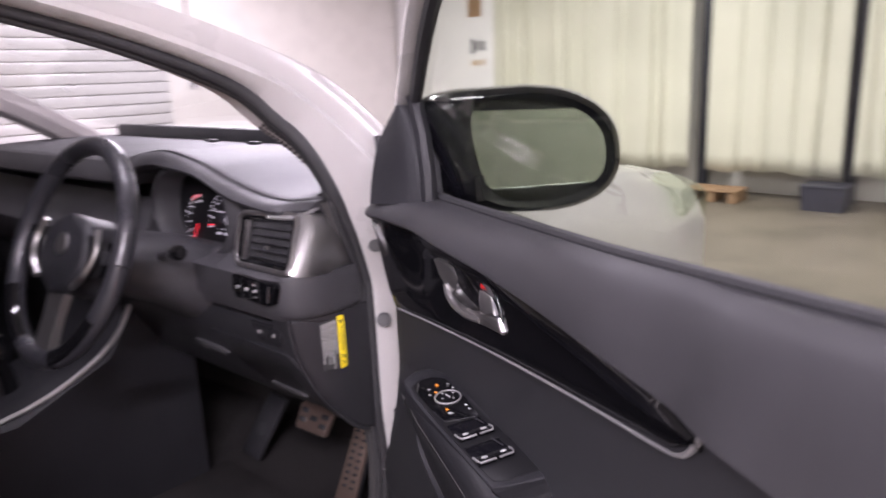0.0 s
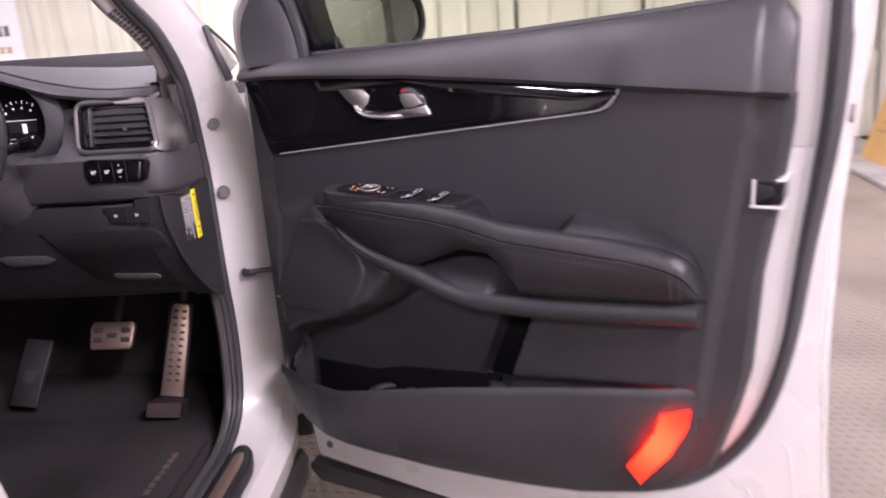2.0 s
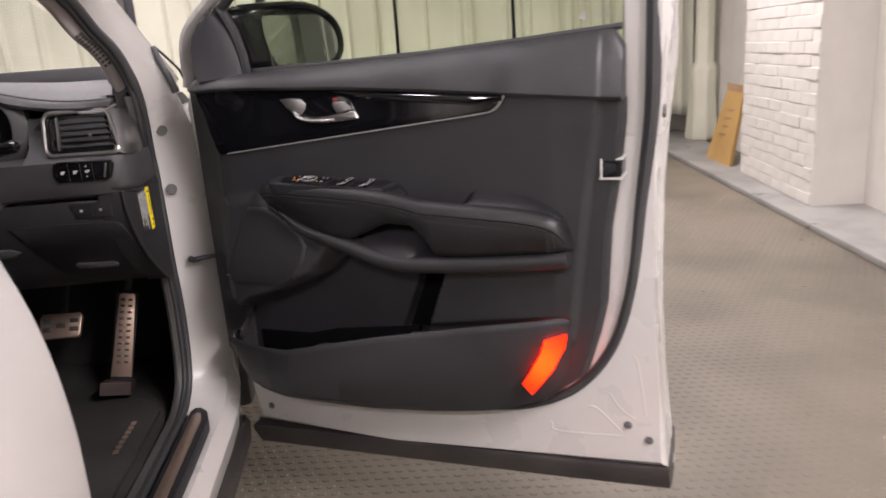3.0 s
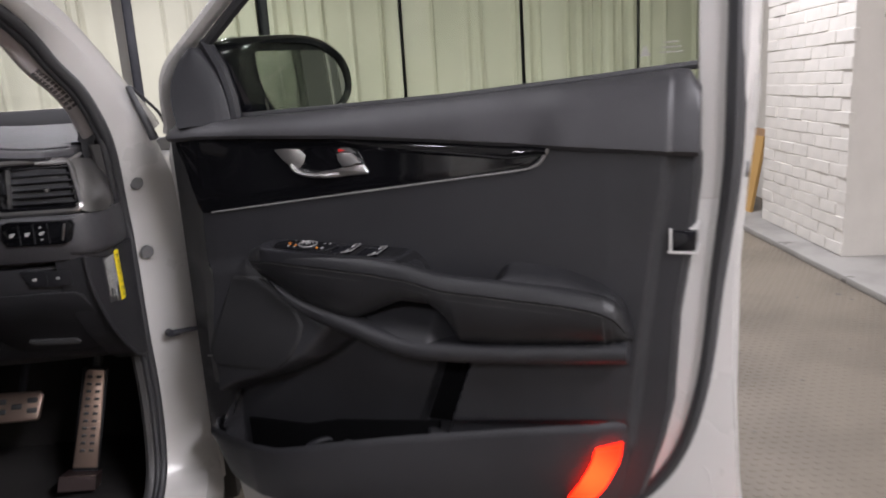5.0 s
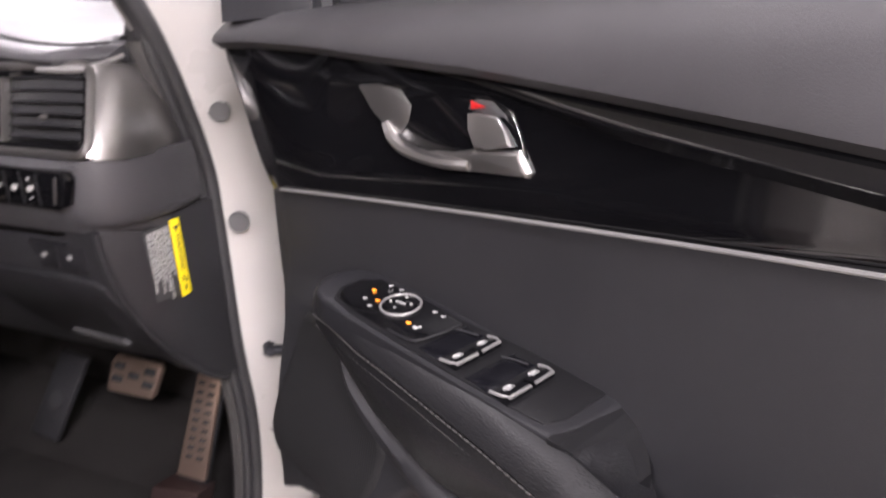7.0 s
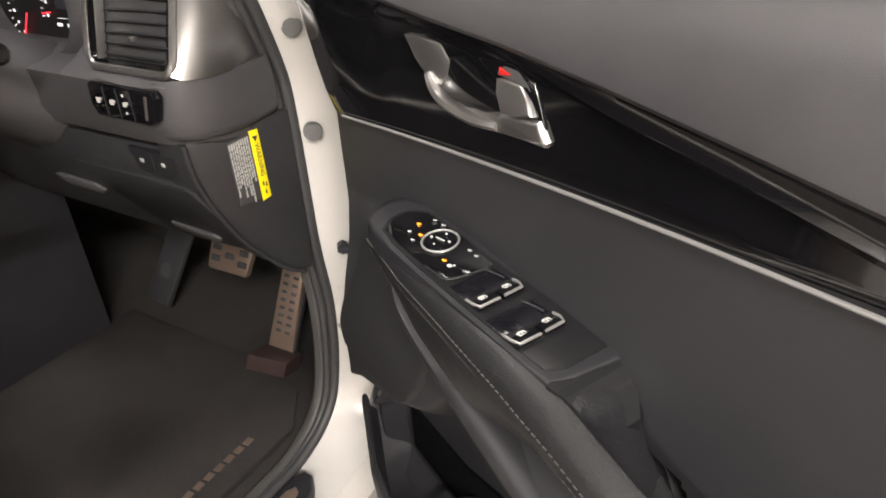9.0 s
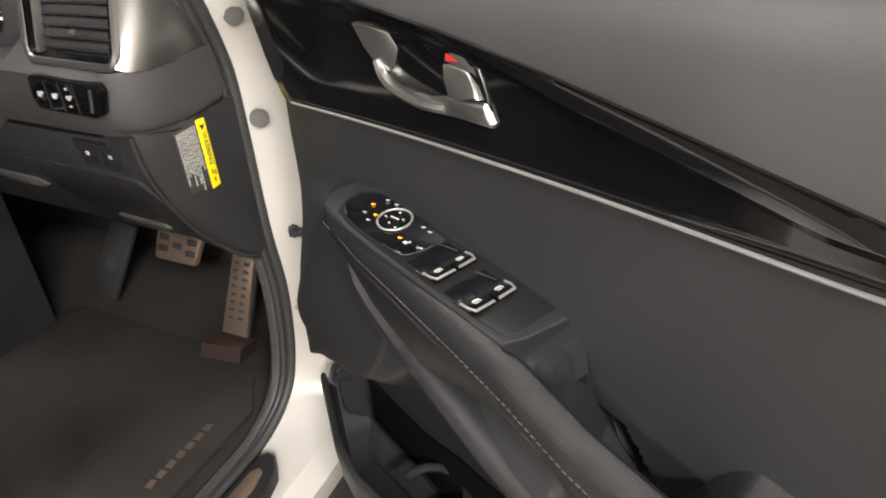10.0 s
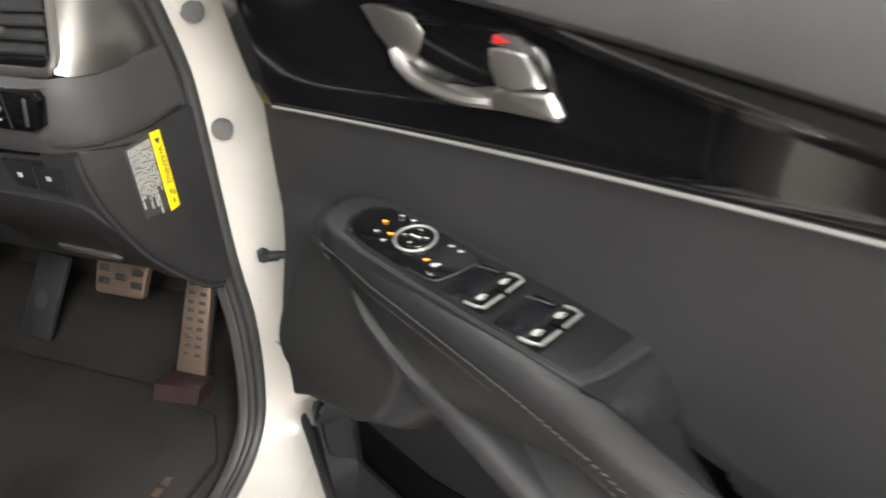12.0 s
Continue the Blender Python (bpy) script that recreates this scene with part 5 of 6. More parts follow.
for z, g in ((0.902, 0.80), (0.906, 0.92), (0.914, 0.98), (0.93, 1.0), (0.965, 0.98), (0.978, 0.94)):
    rings.append([Vector((0.765 + (x - 0.765) * g, -0.08 + (y + 0.08) * g, z)) for x, y in ((0.745, -0.172), (0.765, -0.168), (0.783, -0.150), (0.794, -0.12), (0.799, -0.08), (0.799, -0.03), (0.77, 0.0), (0.74, -0.05))])
part("end_cap", loft(rings), DASH, dash, "black dashboard end piece")
part("vent_brow", tube(spline([(0.700, -0.138, 1.068), (0.730, -0.124, 1.067), (0.746, -0.104, 1.068), (0.754, -0.072, 1.077)], 14), [0.004 + 0.003 * math.sin(math.pi * i / 13) for i in range(14)], 8, flat=0.7), SILVERTRIM, dash, "silver brow above the vent")
part("dash_tab", prism([(0.750, 1.116), (0.780, 1.117), (0.780, 1.100), (0.777, 1.098), (0.778, 1.070), (0.757, 1.066), (0.753, 1.097), (0.748, 1.099)], 0.0, 0.05, lambda x, z, d: Vector((x, -0.062 + d + 0.25 * (z - 1.09), z)), 0.003), RUBBER, dash, "black corner bracket")

# switch bank and lower switches
part("switch_bank", prism([(0.637, 0.945), (0.640, 0.970), (0.65, 0.974), (0.752, 0.970), (0.757, 0.962), (0.748, 0.934), (0.74, 0.930), (0.645, 0.931)], 0.17, 0.1835, lambda x, z, d: Vector((x + 0.006, -d, z)), 0.002), GLOSS, dash, "gloss black switch bank")
for x in (0.674, 0.698, 0.722):
    part("switch_gap", box((x, -0.1840, 0.951), (0.0012, 0.001, 0.036)), TRIM, dash)
part("switch_bright_end", box((0.747, -0.1840, 0.951), (0.004, 0.002, 0.030), 0.001, Matrix.Rotation(0.25, 4, "Y")), SATIN, dash, "bright switch end")
for x, s_ in ((0.661, 1), (0.686, 1), (0.710, 0)):
    bm = bm_box(bmesh.new(), (x, -0.1843, 0.951), (0.006, 0.001, 0.006 if s_ else 0.005))
    bm_box(bm, (x + 0.004, -0.1843, 0.953), (0.004, 0.001, 0.003))
    if not s_:
        bm_box(bm, (x, -0.1843, 0.962), (0.003, 0.001, 0.003))
        bm_box(bm, (x, -0.1843, 0.941), (0.003, 0.001, 0.002))
    part("switch_symbol", bm, MARK, dash, "white switch symbol", smooth=False)
part("lower_switch_plate", prism([(0.648, 0.880), (0.738, 0.878), (0.734, 0.849), (0.664, 0.851)], 0.14, 0.1575, lambda x, z, d: Vector((x, -d, z)), 0.001), TRIM_HARD, dash, "pair of lower black switches")
for x in (0.673, 0.713):
    part("lower_switch_symbol", box((x, -0.1580, 0.865), (0.006, 0.001, 0.005)), PRINTGREY, dash, "white switch symbol")
part("lower_switch_gap", box((0.694, -0.1580, 0.863), (0.0012, 0.001, 0.026)), TRIM, dash)
part("fuse_hatch", prism([(0.515, 0.838), (0.62, 0.838), (0.735, 0.836), (0.748, 0.828), (0.756, 0.80), (0.760, 0.776), (0.764, 0.750), (0.762, 0.727), (0.745, 0.708), (0.70, 0.704), (0.60, 0.704), (0.572, 0.727), (0.548, 0.776)], 0.0, 1.0, lambda x, z, d: Vector((x, curve_at(KNEE_Y, z) + 0.03 - 0.0335 * d, z)), 0.003), TRIM, dash, "dark fuse box hatch")
part("hatch_pull", prism([(0.612, 0.732), (0.618, 0.738), (0.700, 0.733), (0.706, 0.726), (0.700, 0.718), (0.620, 0.721)], 0.0, 1.0, lambda x, z, d: Vector((x, curve_at(KNEE_Y, z) - 0.002 - 0.006 * d, z)), 0.003), DARKGREY, dash, "dark grey bonnet release pull")
part("bracket_light", prism([(0.405, 0.786), (0.42, 0.790), (0.50, 0.788), (0.518, 0.778), (0.50, 0.766), (0.42, 0.764)], 0.0, 1.0, lambda x, z, d: Vector((x, curve_at(KNEE_Y, z) + 0.004 - 0.010 * d, z)), 0.003), DARKGREY, dash, "pale trim edge under the column")

# side panel with the warning label
SIDE_PANEL = [(-0.158, 0.900), (-0.157, 0.875), (-0.150, 0.838), (-0.132, 0.790), (-0.108, 0.745), (-0.080, 0.708), (-0.055, 0.680), (-0.030, 0.664), (-0.012, 0.664), (-0.012, 0.905)]
part("side_panel", prism(SIDE_PANEL, -0.05, 0.0, lambda y, z, d: Vector((0.7755 + 0.26 * (y + 0.108) + d, y, z)), 0.005, 3), TRIM, dash, "dark dashboard side panel")
part("side_panel_lip", tube([Vector((0.7785 + 0.26 * (y + 0.108), y - 0.003, z)) for y, z in [(p.x, p.y) for p in spline([(a, b, 0) for a, b in SIDE_PANEL[:8]], 30)]], 0.0035, 8, up=(1, 0, 0)), TRIM, dash, "rounded lip of the side panel")


def on_side(a, z, d):
    """A place on the dashboard's side face: a runs forward from the label's rear edge."""
    return Vector((0.7762 + 0.251 * a + 0.968 * d, -0.108 + 0.968 * a - 0.251 * d, z))


part("warning_label", prism([(0.0, 0.884), (0.044, 0.893), (0.046, 0.798), (0.003, 0.798)], -0.001, 0.0015, on_side, 0.0004), RUBBER, dash, "black printed warning label")
part("label_band", prism([(0.0325, 0.892), (0.0455, 0.892), (0.0475, 0.797), (0.0345, 0.794)], 0.0015, 0.0025, on_side, 0.0004), YELLOW, dash, "yellow label band")
bm = bmesh.new()
rng = random.Random(5)
for k in range(9):
    a = 0.0030 + 0.0033 * k
    z = 0.882 + 0.15 * a
    end = 0.815 + rng.uniform(0, 0.016) - 0.012 * (k % 3 == 0)
    while z > end:
        ln = rng.uniform(0.003, 0.010)
        bm_box(bm, on_side(a + 0.0015 * (0.884 - z) / 0.09, z - ln / 2, 0.0019), (0.0008, 0.0021, ln))
        z -= ln + 0.0013
part("label_print", bm, PRINTGREY, dash, "fine pale print lines", smooth=False)
bm = prism([(0.0355, 0.8840), (0.0435, 0.8840), (0.0395, 0.8765)], 0.0025, 0.0030, on_side)
part("label_warning", bm, RUBBER, dash, "black warning triangle", smooth=False)
for a, z0 in ((0.0385, 0.818), (0.0425, 0.816), (0.0400, 0.806)):
    part("label_bar", bm_box(bmesh.new(), on_side(a + 0.0012 * (0.884 - z0) / 0.09, z0, 0.0029), (0.0006, 0.0022, 0.006)), RUBBER, dash, smooth=False)
letters = bpy.data.curves.new("label_word", "FONT")
letters.body, letters.size, letters.extrude = "WARNING", 0.0094, 0.0002
holder = bpy.data.objects.new("label_word", letters)
bm = bmesh.new()
bm.from_mesh(bpy.data.meshes.new_from_object(holder))
bpy.data.objects.remove(holder)
for v in bm.verts:
    v.co = on_side(0.0372 + v.co.y + 0.02 * v.co.x, 0.8735 - v.co.x, 0.0029 + v.co.z)
part("label_word", bm, RUBBER, dash, "black printed warning word", smooth=False)

# steering wheel and column stalk
wheel = empty("steering_wheel", pose(0.425, -0.355, 1.02, 66, 0, 0), "black leather steering wheel with silver spokes", "steering wheel")
part("rim", tube([Vector((0.187 * math.cos(a), 0.187 * math.sin(a), 0)) for a in [2 * math.pi * k / 64 for k in range(65)]], 0.0165, 14, caps=False), WHEELSKIN, wheel, "black leather wheel rim")
part("hub", prism([(0.085 * math.copysign(abs(math.cos(a)) ** 0.8, math.cos(a)), 0.07 * math.sin(a) - 0.005) for a in [2 * math.pi * k / 32 for k in range(32)]], -0.05, 0.012, lambda a, b, d: Vector((a, b, d)), 0.016, 3), TRIM_HARD, wheel, "black wheel hub")
part("emblem", disc(bmesh.new(), (0, 0.01, 0.013), (0, 0, 1), 0.020, 0.004, 24, 0.001), SATIN, wheel, "oval silver emblem")
for sgn in (-1, 1):
    part("spoke", loft([[Vector((sgn * x, y0, z0)), Vector((sgn * x, y1, z0)), Vector((sgn * x, y1, z0 - 0.02)), Vector((sgn * x, y0, z0 - 0.02))] for x, y0, y1, z0 in ((0.06, -0.045, 0.035, 0.006), (0.12, -0.03, 0.03, 0.002), (0.178, -0.022, 0.03, 0.004))]), GLOSS, wheel, "black wheel spoke with buttons")
    part("spoke_trim", tube(spline([(sgn * 0.07, -0.055, 0.008), (sgn * 0.10, -0.03, 0.010), (sgn * 0.115, 0.01, 0.008), (sgn * 0.10, 0.045, 0.006)], 12), 0.006, 8), SATIN, wheel, "satin silver spoke trim")
    part("button", box((sgn * 0.145, 0.005, 0.004), (0.02, 0.022, 0.006), 0.002), TRIM_HARD, wheel, "thumb button")
    part("rim_insert", tube([Vector((sgn * 0.186 * math.cos(a), 0.186 * math.sin(a), 0.003)) for a in np.linspace(-0.5, -1.2, 10)], 0.0158, 10), GLOSS, wheel, "glossy lower rim insert")
part("lower_spoke", loft([[Vector((-w, y, 0.0)), Vector((w, y, 0.0)), Vector((w, y, -0.015)), Vector((-w, y, -0.015))] for y, w in ((-0.05, 0.035), (-0.11, 0.026), (-0.18, 0.03))]), SATIN, wheel, "silver lower spoke")
thing("steering_column", loft([[Vector((0.425 + 1.25 * r * math.cos(a), y, zc + r * math.sin(a))) for a in [2 * math.pi * k / 16 for k in range(16)]] for y, zc, r in ((-0.305, 0.985, 0.040), (-0.30, 0.982, 0.052), (-0.22, 0.960, 0.070), (-0.15, 0.925, 0.085), (-0.10, 0.90, 0.088), (-0.04, 0.88, 0.07))]), DASH, "black plastic steering column shroud", "steering column")
stalk = empty("column_stalk", pose(0, 0, 0), "black indicator stalk beside the steering wheel", "stalk")
part("stem", tube(spline([(0.475, -0.225, 0.985), (0.53, -0.235, 1.0), (0.59, -0.25, 1.015)], 10), 0.008, 10), TRIM_HARD, stalk)
part("knob", tube([Vector((0.58, -0.248, 1.013)), Vector((0.585, -0.249, 1.014)), Vector((0.612, -0.254, 1.019)), Vector((0.618, -0.255, 1.020))], [0.009, 0.013, 0.013, 0.009], 14), GLOSS, stalk, "black stalk knob")

# seat, console, mat, pedals
def car_seat(x, y, name, label):
    """A front seat: bolstered cushion, shaped backrest, head restraint, side cover and rail."""
    root = empty(name, pose(x, y, 0.33), label, "car seat", "front seats")
    part("cushion", loft([[Vector((a, b, c)) for a, c in ((-0.25, 0.14), (-0.25, 0.27 + h), (-0.225, 0.315 + h), (-0.185, 0.325 + h), (-0.13, 0.285 + h), (0.0, 0.278 + h), (0.13, 0.285 + h), (0.185, 0.325 + h), (0.225, 0.315 + h), (0.25, 0.27 + h), (0.25, 0.14))] for b, h in ((-0.28, -0.03), (-0.1, 0.0), (0.10, 0.015), (0.22, 0.015), (0.28, -0.005), (0.31, -0.05))]), TRIM_SOFT, root, "bolstered leather cushion")
    part("backrest", loft([[Vector((a * g, -0.24 + d - 0.30 * (c - 0.30), c)) for a, d in ((-0.25, -0.10), (-0.26, 0.03), (-0.22, 0.07), (-0.15, 0.02), (0.0, 0.0), (0.15, 0.02), (0.22, 0.07), (0.26, 0.03), (0.25, -0.10))] for c, g in ((0.26, 0.92), (0.36, 0.98), (0.55, 1.0), (0.75, 0.96), (0.86, 0.84), (0.92, 0.62), (0.935, 0.4))]), TRIM_SOFT, root, "bolstered leather backrest")
    part("head_restraint", box((0, -0.46, 1.02), (0.26, 0.11, 0.17), 0.045, Matrix.Rotation(0.2, 4, "X")), TRIM_SOFT, root, "padded head restraint")
    for a in (-0.06, 0.06):
        part("post", tube([(a, -0.44, 0.90), (a, -0.455, 0.98)], 0.006, 8), SATIN, root, "bright restraint post")
    part("side_cover", prism([(-0.27, 0.10), (0.20, 0.10), (0.27, 0.16), (0.24, 0.22), (-0.27, 0.25)], 0.245, 0.285, lambda a, c, d: Vector((d, a, c)), 0.012, 3), TRIM_HARD, root, "black plastic seat side cover")
    part("seat_rail", box((0.20, 0.02, 0.03), (0.05, 0.6, 0.06), 0.008), STEEL, root, "dark seat rail")


car_seat(0.38, -0.98, "driver_seat", "black leather driver's seat beside the sill")
car_seat(-0.38, -0.98, "passenger_seat", "black leather passenger seat beyond the console")
bench = empty("rear_bench", pose(0, -1.95, 0.33), "black leather rear bench across the cabin", "car seat")
part("bench_cushion", box((0, 0, 0.22), (1.40, 0.52, 0.18), 0.05), TRIM_SOFT, bench, "leather bench cushion")
part("bench_back", box((0, -0.30, 0.56), (1.40, 0.16, 0.62), 0.06, Matrix.Rotation(0.3, 4, "X")), TRIM_SOFT, bench, "leather bench back")

console = empty("centre_console", pose(0, 0, 0), "black centre console with gear selector", "console")
part("console_body", loft([[Vector((x, y, z)) for x, z in ((-0.14, 0.33), (-0.13, h - 0.02), (-0.10, h), (0.12, h), (0.15, h - 0.02), (0.16, 0.33))] for y, h in ((-1.2, 0.66), (-0.7, 0.64), (-0.4, 0.64), (-0.2, 0.72), (-0.10, 0.86), (0.0, 0.90))]), TRIM_HARD, console, "black console body")
part("gear_lever", tube([(0.02, -0.36, 0.64), (0.02, -0.37, 0.72), (0.02, -0.375, 0.75), (0.02, -0.38, 0.78)], [0.018, 0.014, 0.024, 0.018], 12), GLOSS, console, "gloss gear lever")
part("console_edge", tube(spline([(0.155, -0.9, 0.645), (0.16, -0.45, 0.645), (0.16, -0.22, 0.72), (0.155, -0.12, 0.84)], 16), 0.006, 8), SATIN, console, "satin console edging")
part("gate_lamp", box((0.06, -0.33, 0.652), (0.03, 0.008, 0.002)), DIALRED, console, "lit red gate mark")

mat_ = empty("floor_mat", pose(0, 0, 0), "black carpet floor mat with a woven name", "floor mat")
part("mat", prism([(0.14, -0.62), (0.70, -0.62), (0.725, -0.5), (0.72, -0.05), (0.66, 0.03), (0.50, 0.06), (0.15, 0.06)], 0.325, 0.336, lambda a, b, d: Vector((a, b, d)), 0.005), CARPET, mat_, "black carpet mat")
ys = np.linspace(-0.243, -0.113, 7)
for k, y in enumerate(ys):
    bm = bm_box(bmesh.new(), (0.6755, y, 0.3368), (0.0120, 0.0160, 0.0012), turn=Matrix.Rotation(0.12, 4, "Z"))
    part("woven_bar", bm, ALU, mat_, "pale woven bar", smooth=False)


def accelerator():
    root = empty("accelerator_pedal", pose(0, 0, 0), "brushed metal organ accelerator pedal with black slots", "pedal")
    base = pose(0.618, 0.092, 0.488, -12, 13.0, 14)
    root.matrix_world = base
    part("pedal_plate", prism([(-0.025, -0.108), (-0.019, 0.102), (-0.013, 0.108), (0.015, 0.108), (0.020, 0.102), (0.025, -0.108)], -0.006, 0.006, lambda a, b, d: Vector((a, -d, b)), 0.003), ALU, root, "brushed metal pedal plate")
    for k in range(11):
        for sx in (-0.009, 0.009):
            part("slot", box((sx, -0.0065, -0.070 + 0.0162 * k), (0.0105, 0.002, 0.0062), 0.0008), RUBBER, root)
    part("pedal_edge", box((0.0, 0.010, -0.004), (0.054, 0.014, 0.23), 0.005), TRIM_HARD, root, "black pedal surround")
    part("pedal_foot", loft([[Vector((x, y, z)) for x, y in ((-0.046, -0.042), (0.026, -0.030), (0.034, 0.018), (-0.034, 0.020))] for z in (-0.150, -0.128, -0.118)]), FOOTPLATE, root, "dark brown pedal foot")
    part("pedal_arm", box((0.0, 0.03, 0.15), (0.02, 0.03, 0.08), 0.005), TRIM_HARD, root, "black pedal arm")


accelerator()
brake = empty("brake_pedal", pose(0.460, 0.112, 0.522, -28, 3, 4), "brushed metal brake pedal with rubber pads", "pedal")
part("brake_plate", prism([(-0.050, -0.028), (-0.052, 0.020), (-0.045, 0.032), (0.045, 0.032), (0.052, 0.022), (0.046, -0.026), (0.04, -0.032), (-0.045, -0.033)], -0.006, 0.006, lambda a, b, d: Vector((a, -d, b)), 0.004), ALU, brake, "brushed metal brake plate")
for x, z in ((-0.032, -0.010), (-0.032, 0.012), (0.0, 0.0), (0.032, -0.010), (0.032, 0.012)):
    part("rubber_pad", box((x, -0.0065, z), (0.022, 0.004, 0.012), 0.002), RUBBER, brake)
part("brake_arm", tube([(0, 0.01, 0.0), (0.0, 0.03, 0.10), (0.0, 0.08, 0.25)], 0.009, 8), STEEL, brake, "dark steel pedal arm")
rest = empty("foot_rest", pose(0.226, 0.132, 0.425, -33, 8, 0), "dark grey foot rest with a round stud", "foot rest")
part("rest_plate", box((0, 0, 0), (0.068, 0.014, 0.165), 0.005), TRIM, rest, "dark grey foot rest plate")
part("rest_stud", disc(bmesh.new(), (0, -0.007, -0.01), (0, -1, 0), 0.017, 0.004, 18, 0.001), RUBBER, rest, "round rubber stud")

# pillar trim with its air slots, plugs, check link, quarter trim
STRIP_ALONG = Vector((-0.284, -0.697, 0.660)).normalized()
STRIP_OUT = Vector((0.40, -0.75, -0.42))
STRIP_OUT = (STRIP_OUT - STRIP_ALONG * STRIP_OUT.dot(STRIP_ALONG)).normalized()
STRIP_ACROSS = STRIP_OUT.cross(STRIP_ALONG)
if STRIP_ACROSS.x > 0:
    STRIP_ACROSS = -STRIP_ACROSS


def strip_centre(p):
    f = min(1.0, max(0.0, (1.22 - p.z) / 0.07))
    return p + Vector((-0.040 + 0.002 * f, -0.012 + 0.028 * f, -0.004))


rings = []
for p in SEAL[:33]:
    c = strip_centre(p)
    rings.append([c - STRIP_ACROSS * 0.022 - STRIP_OUT * 0.006, c - STRIP_ACROSS * 0.012 + STRIP_OUT * 0.001, c - STRIP_ACROSS * 0.004 + STRIP_OUT * 0.002, c + STRIP_ACROSS * 0.004 + STRIP_OUT * 0.002, c + STRIP_ACROSS * 0.010, c + STRIP_ACROSS * 0.014 - STRIP_OUT * 0.006, c + STRIP_ACROSS * 0.016 - STRIP_OUT * 0.05])
part("pillar_trim", loft(rings, closed=False), LINER, car, "grey windscreen pillar trim")
slots = spline([strip_centre(p) for p in SEAL if 1.150 < p.z < 1.228], 12)
for k in range(11):
    c = slots[k].lerp(slots[k + 1], 0.5)
    along = (slots[k + 1] - slots[k]).normalized()
    turn = Matrix((STRIP_ACROSS, along, STRIP_OUT)).transposed().to_4x4()
    for side in (-0.0046, 0.0046):
        part("demister_slot", box(c + STRIP_ACROSS * side + STRIP_OUT * 0.0018, (0.0075, 0.0062, 0.0020), 0.0004, turn), SEALTRIM, car)
for x, y, z in ((0.826, -0.012, 1.010), (0.823, 0.000, 0.870)):
    part("jamb_plug", disc(bmesh.new(), (x, y, z), (0.62, -0.78, 0), 0.0130, 0.006, 20, 0.002), BOLTGREY, car, "grey rubber jamb plug")
part("check_link", tube([(0.838, 0.004, 0.695), (0.90, 0.03, 0.693), (0.96, 0.04, 0.690)], 0.0055, 8), STEEL, car, "dark steel door check link")
part("check_bolt", disc(disc(bmesh.new(), (0.842, 0.004, 0.695), (0.62, -0.78, 0), 0.0085, 0.016, 6, 0.002), (0.850, 0.008, 0.693), (0.9, 0.4, 0), 0.007, 0.02, 10), STEEL, car, "dark check link bolt")
part("quarter_trim", tube(spline([(0.834, 0.000, 1.194), (0.846, -0.004, 1.160), (0.860, -0.008, 1.125), (0.872, -0.012, 1.092)], 12), [0.006 + 0.003 * i / 11 for i in range(12)], 8, up=(1, 0, 0)), RUBBER, car, "black corner trim at the pillar foot")
part("quarter_gasket", tube(spline([(0.836, 0.004, 1.194), (0.858, 0.022, 1.165), (0.876, 0.030, 1.140), (0.884, 0.034, 1.115)], 12), 0.003, 8, up=(1, 0, 0)), RUBBER, car, "thin black gasket at the pillar foot")
part("inner_wing", loft([[Vector((0.87, 0.10, z)), Vector((0.90, 0.14, z)), Vector((0.88, 0.30, z))] for z in (0.30, 0.6, 1.05)], closed=False), PAINT, car, "painted inner wing edge")
part("arch_liner", box((0.86, 0.22, 0.34), (0.10, 0.20, 0.22), 0.02), CLAD, car, "grey wheel arch liner")

# ---- things along the garage walls ----


def crate(name, x, y, size, mat, label, category, lid=True):
    root = empty(name, pose(x, y, 0), label, category)
    part("tub", loft([[Vector((sx * size[0] / 2 * g, sy * size[1] / 2 * g, z)) for sx, sy in ((-1, -1), (1, -1), (1, 1), (-1, 1))] for g, z in ((0.92, 0.0), (1.0, size[2] * 0.9), (1.0, size[2]))]), mat, root)
    if lid:
        part("lid", box((0, 0, size[2] + 0.012), (size[0] * 1.04, size[1] * 1.06, 0.024), 0.006), mat, root)
    return root


GREYBOX = material("grey_plastic_tub", (0.055, 0.052, 0.055), 0.5, grain=0.2, stain=0.2)
NAVYBOX = material("dark_plastic_tub", (0.03, 0.03, 0.045), 0.5, grain=0.2, stain=0.2)
REDTIN = material("red_paint_tin", (0.55, 0.04, 0.05), 0.4, stain=0.2)
BLUETIN = material("blue_plastic_can", (0.03, 0.10, 0.35), 0.4, stain=0.2)
WOOD = material("raw_pallet_wood", (0.36, 0.22, 0.12), 0.75, grain=0.6, grain_scale=90, stain=0.3)
crate("storage_box", 0.19, 6.02, (0.36, 0.3, 0.20), NAVYBOX, "dark plastic storage box on the garage floor", "box")
crate("storage_box", 1.16, 6.02, (0.30, 0.35, 0.19), GREYBOX, "small grey plastic storage box on the floor", "box")
pallet = empty("pallet", pose(-0.78, 6.05, 0), "short raw wooden pallet on the floor", "pallet")
for k in range(3):
    part("board", box((0, -0.12 + 0.12 * k, 0.11), (0.5, 0.09, 0.02), 0.003), WOOD, pallet)
for k in range(3):
    part("block", box((-0.2 + 0.2 * k, 0, 0.05), (0.08, 0.3, 0.10), 0.004), WOOD, pallet)


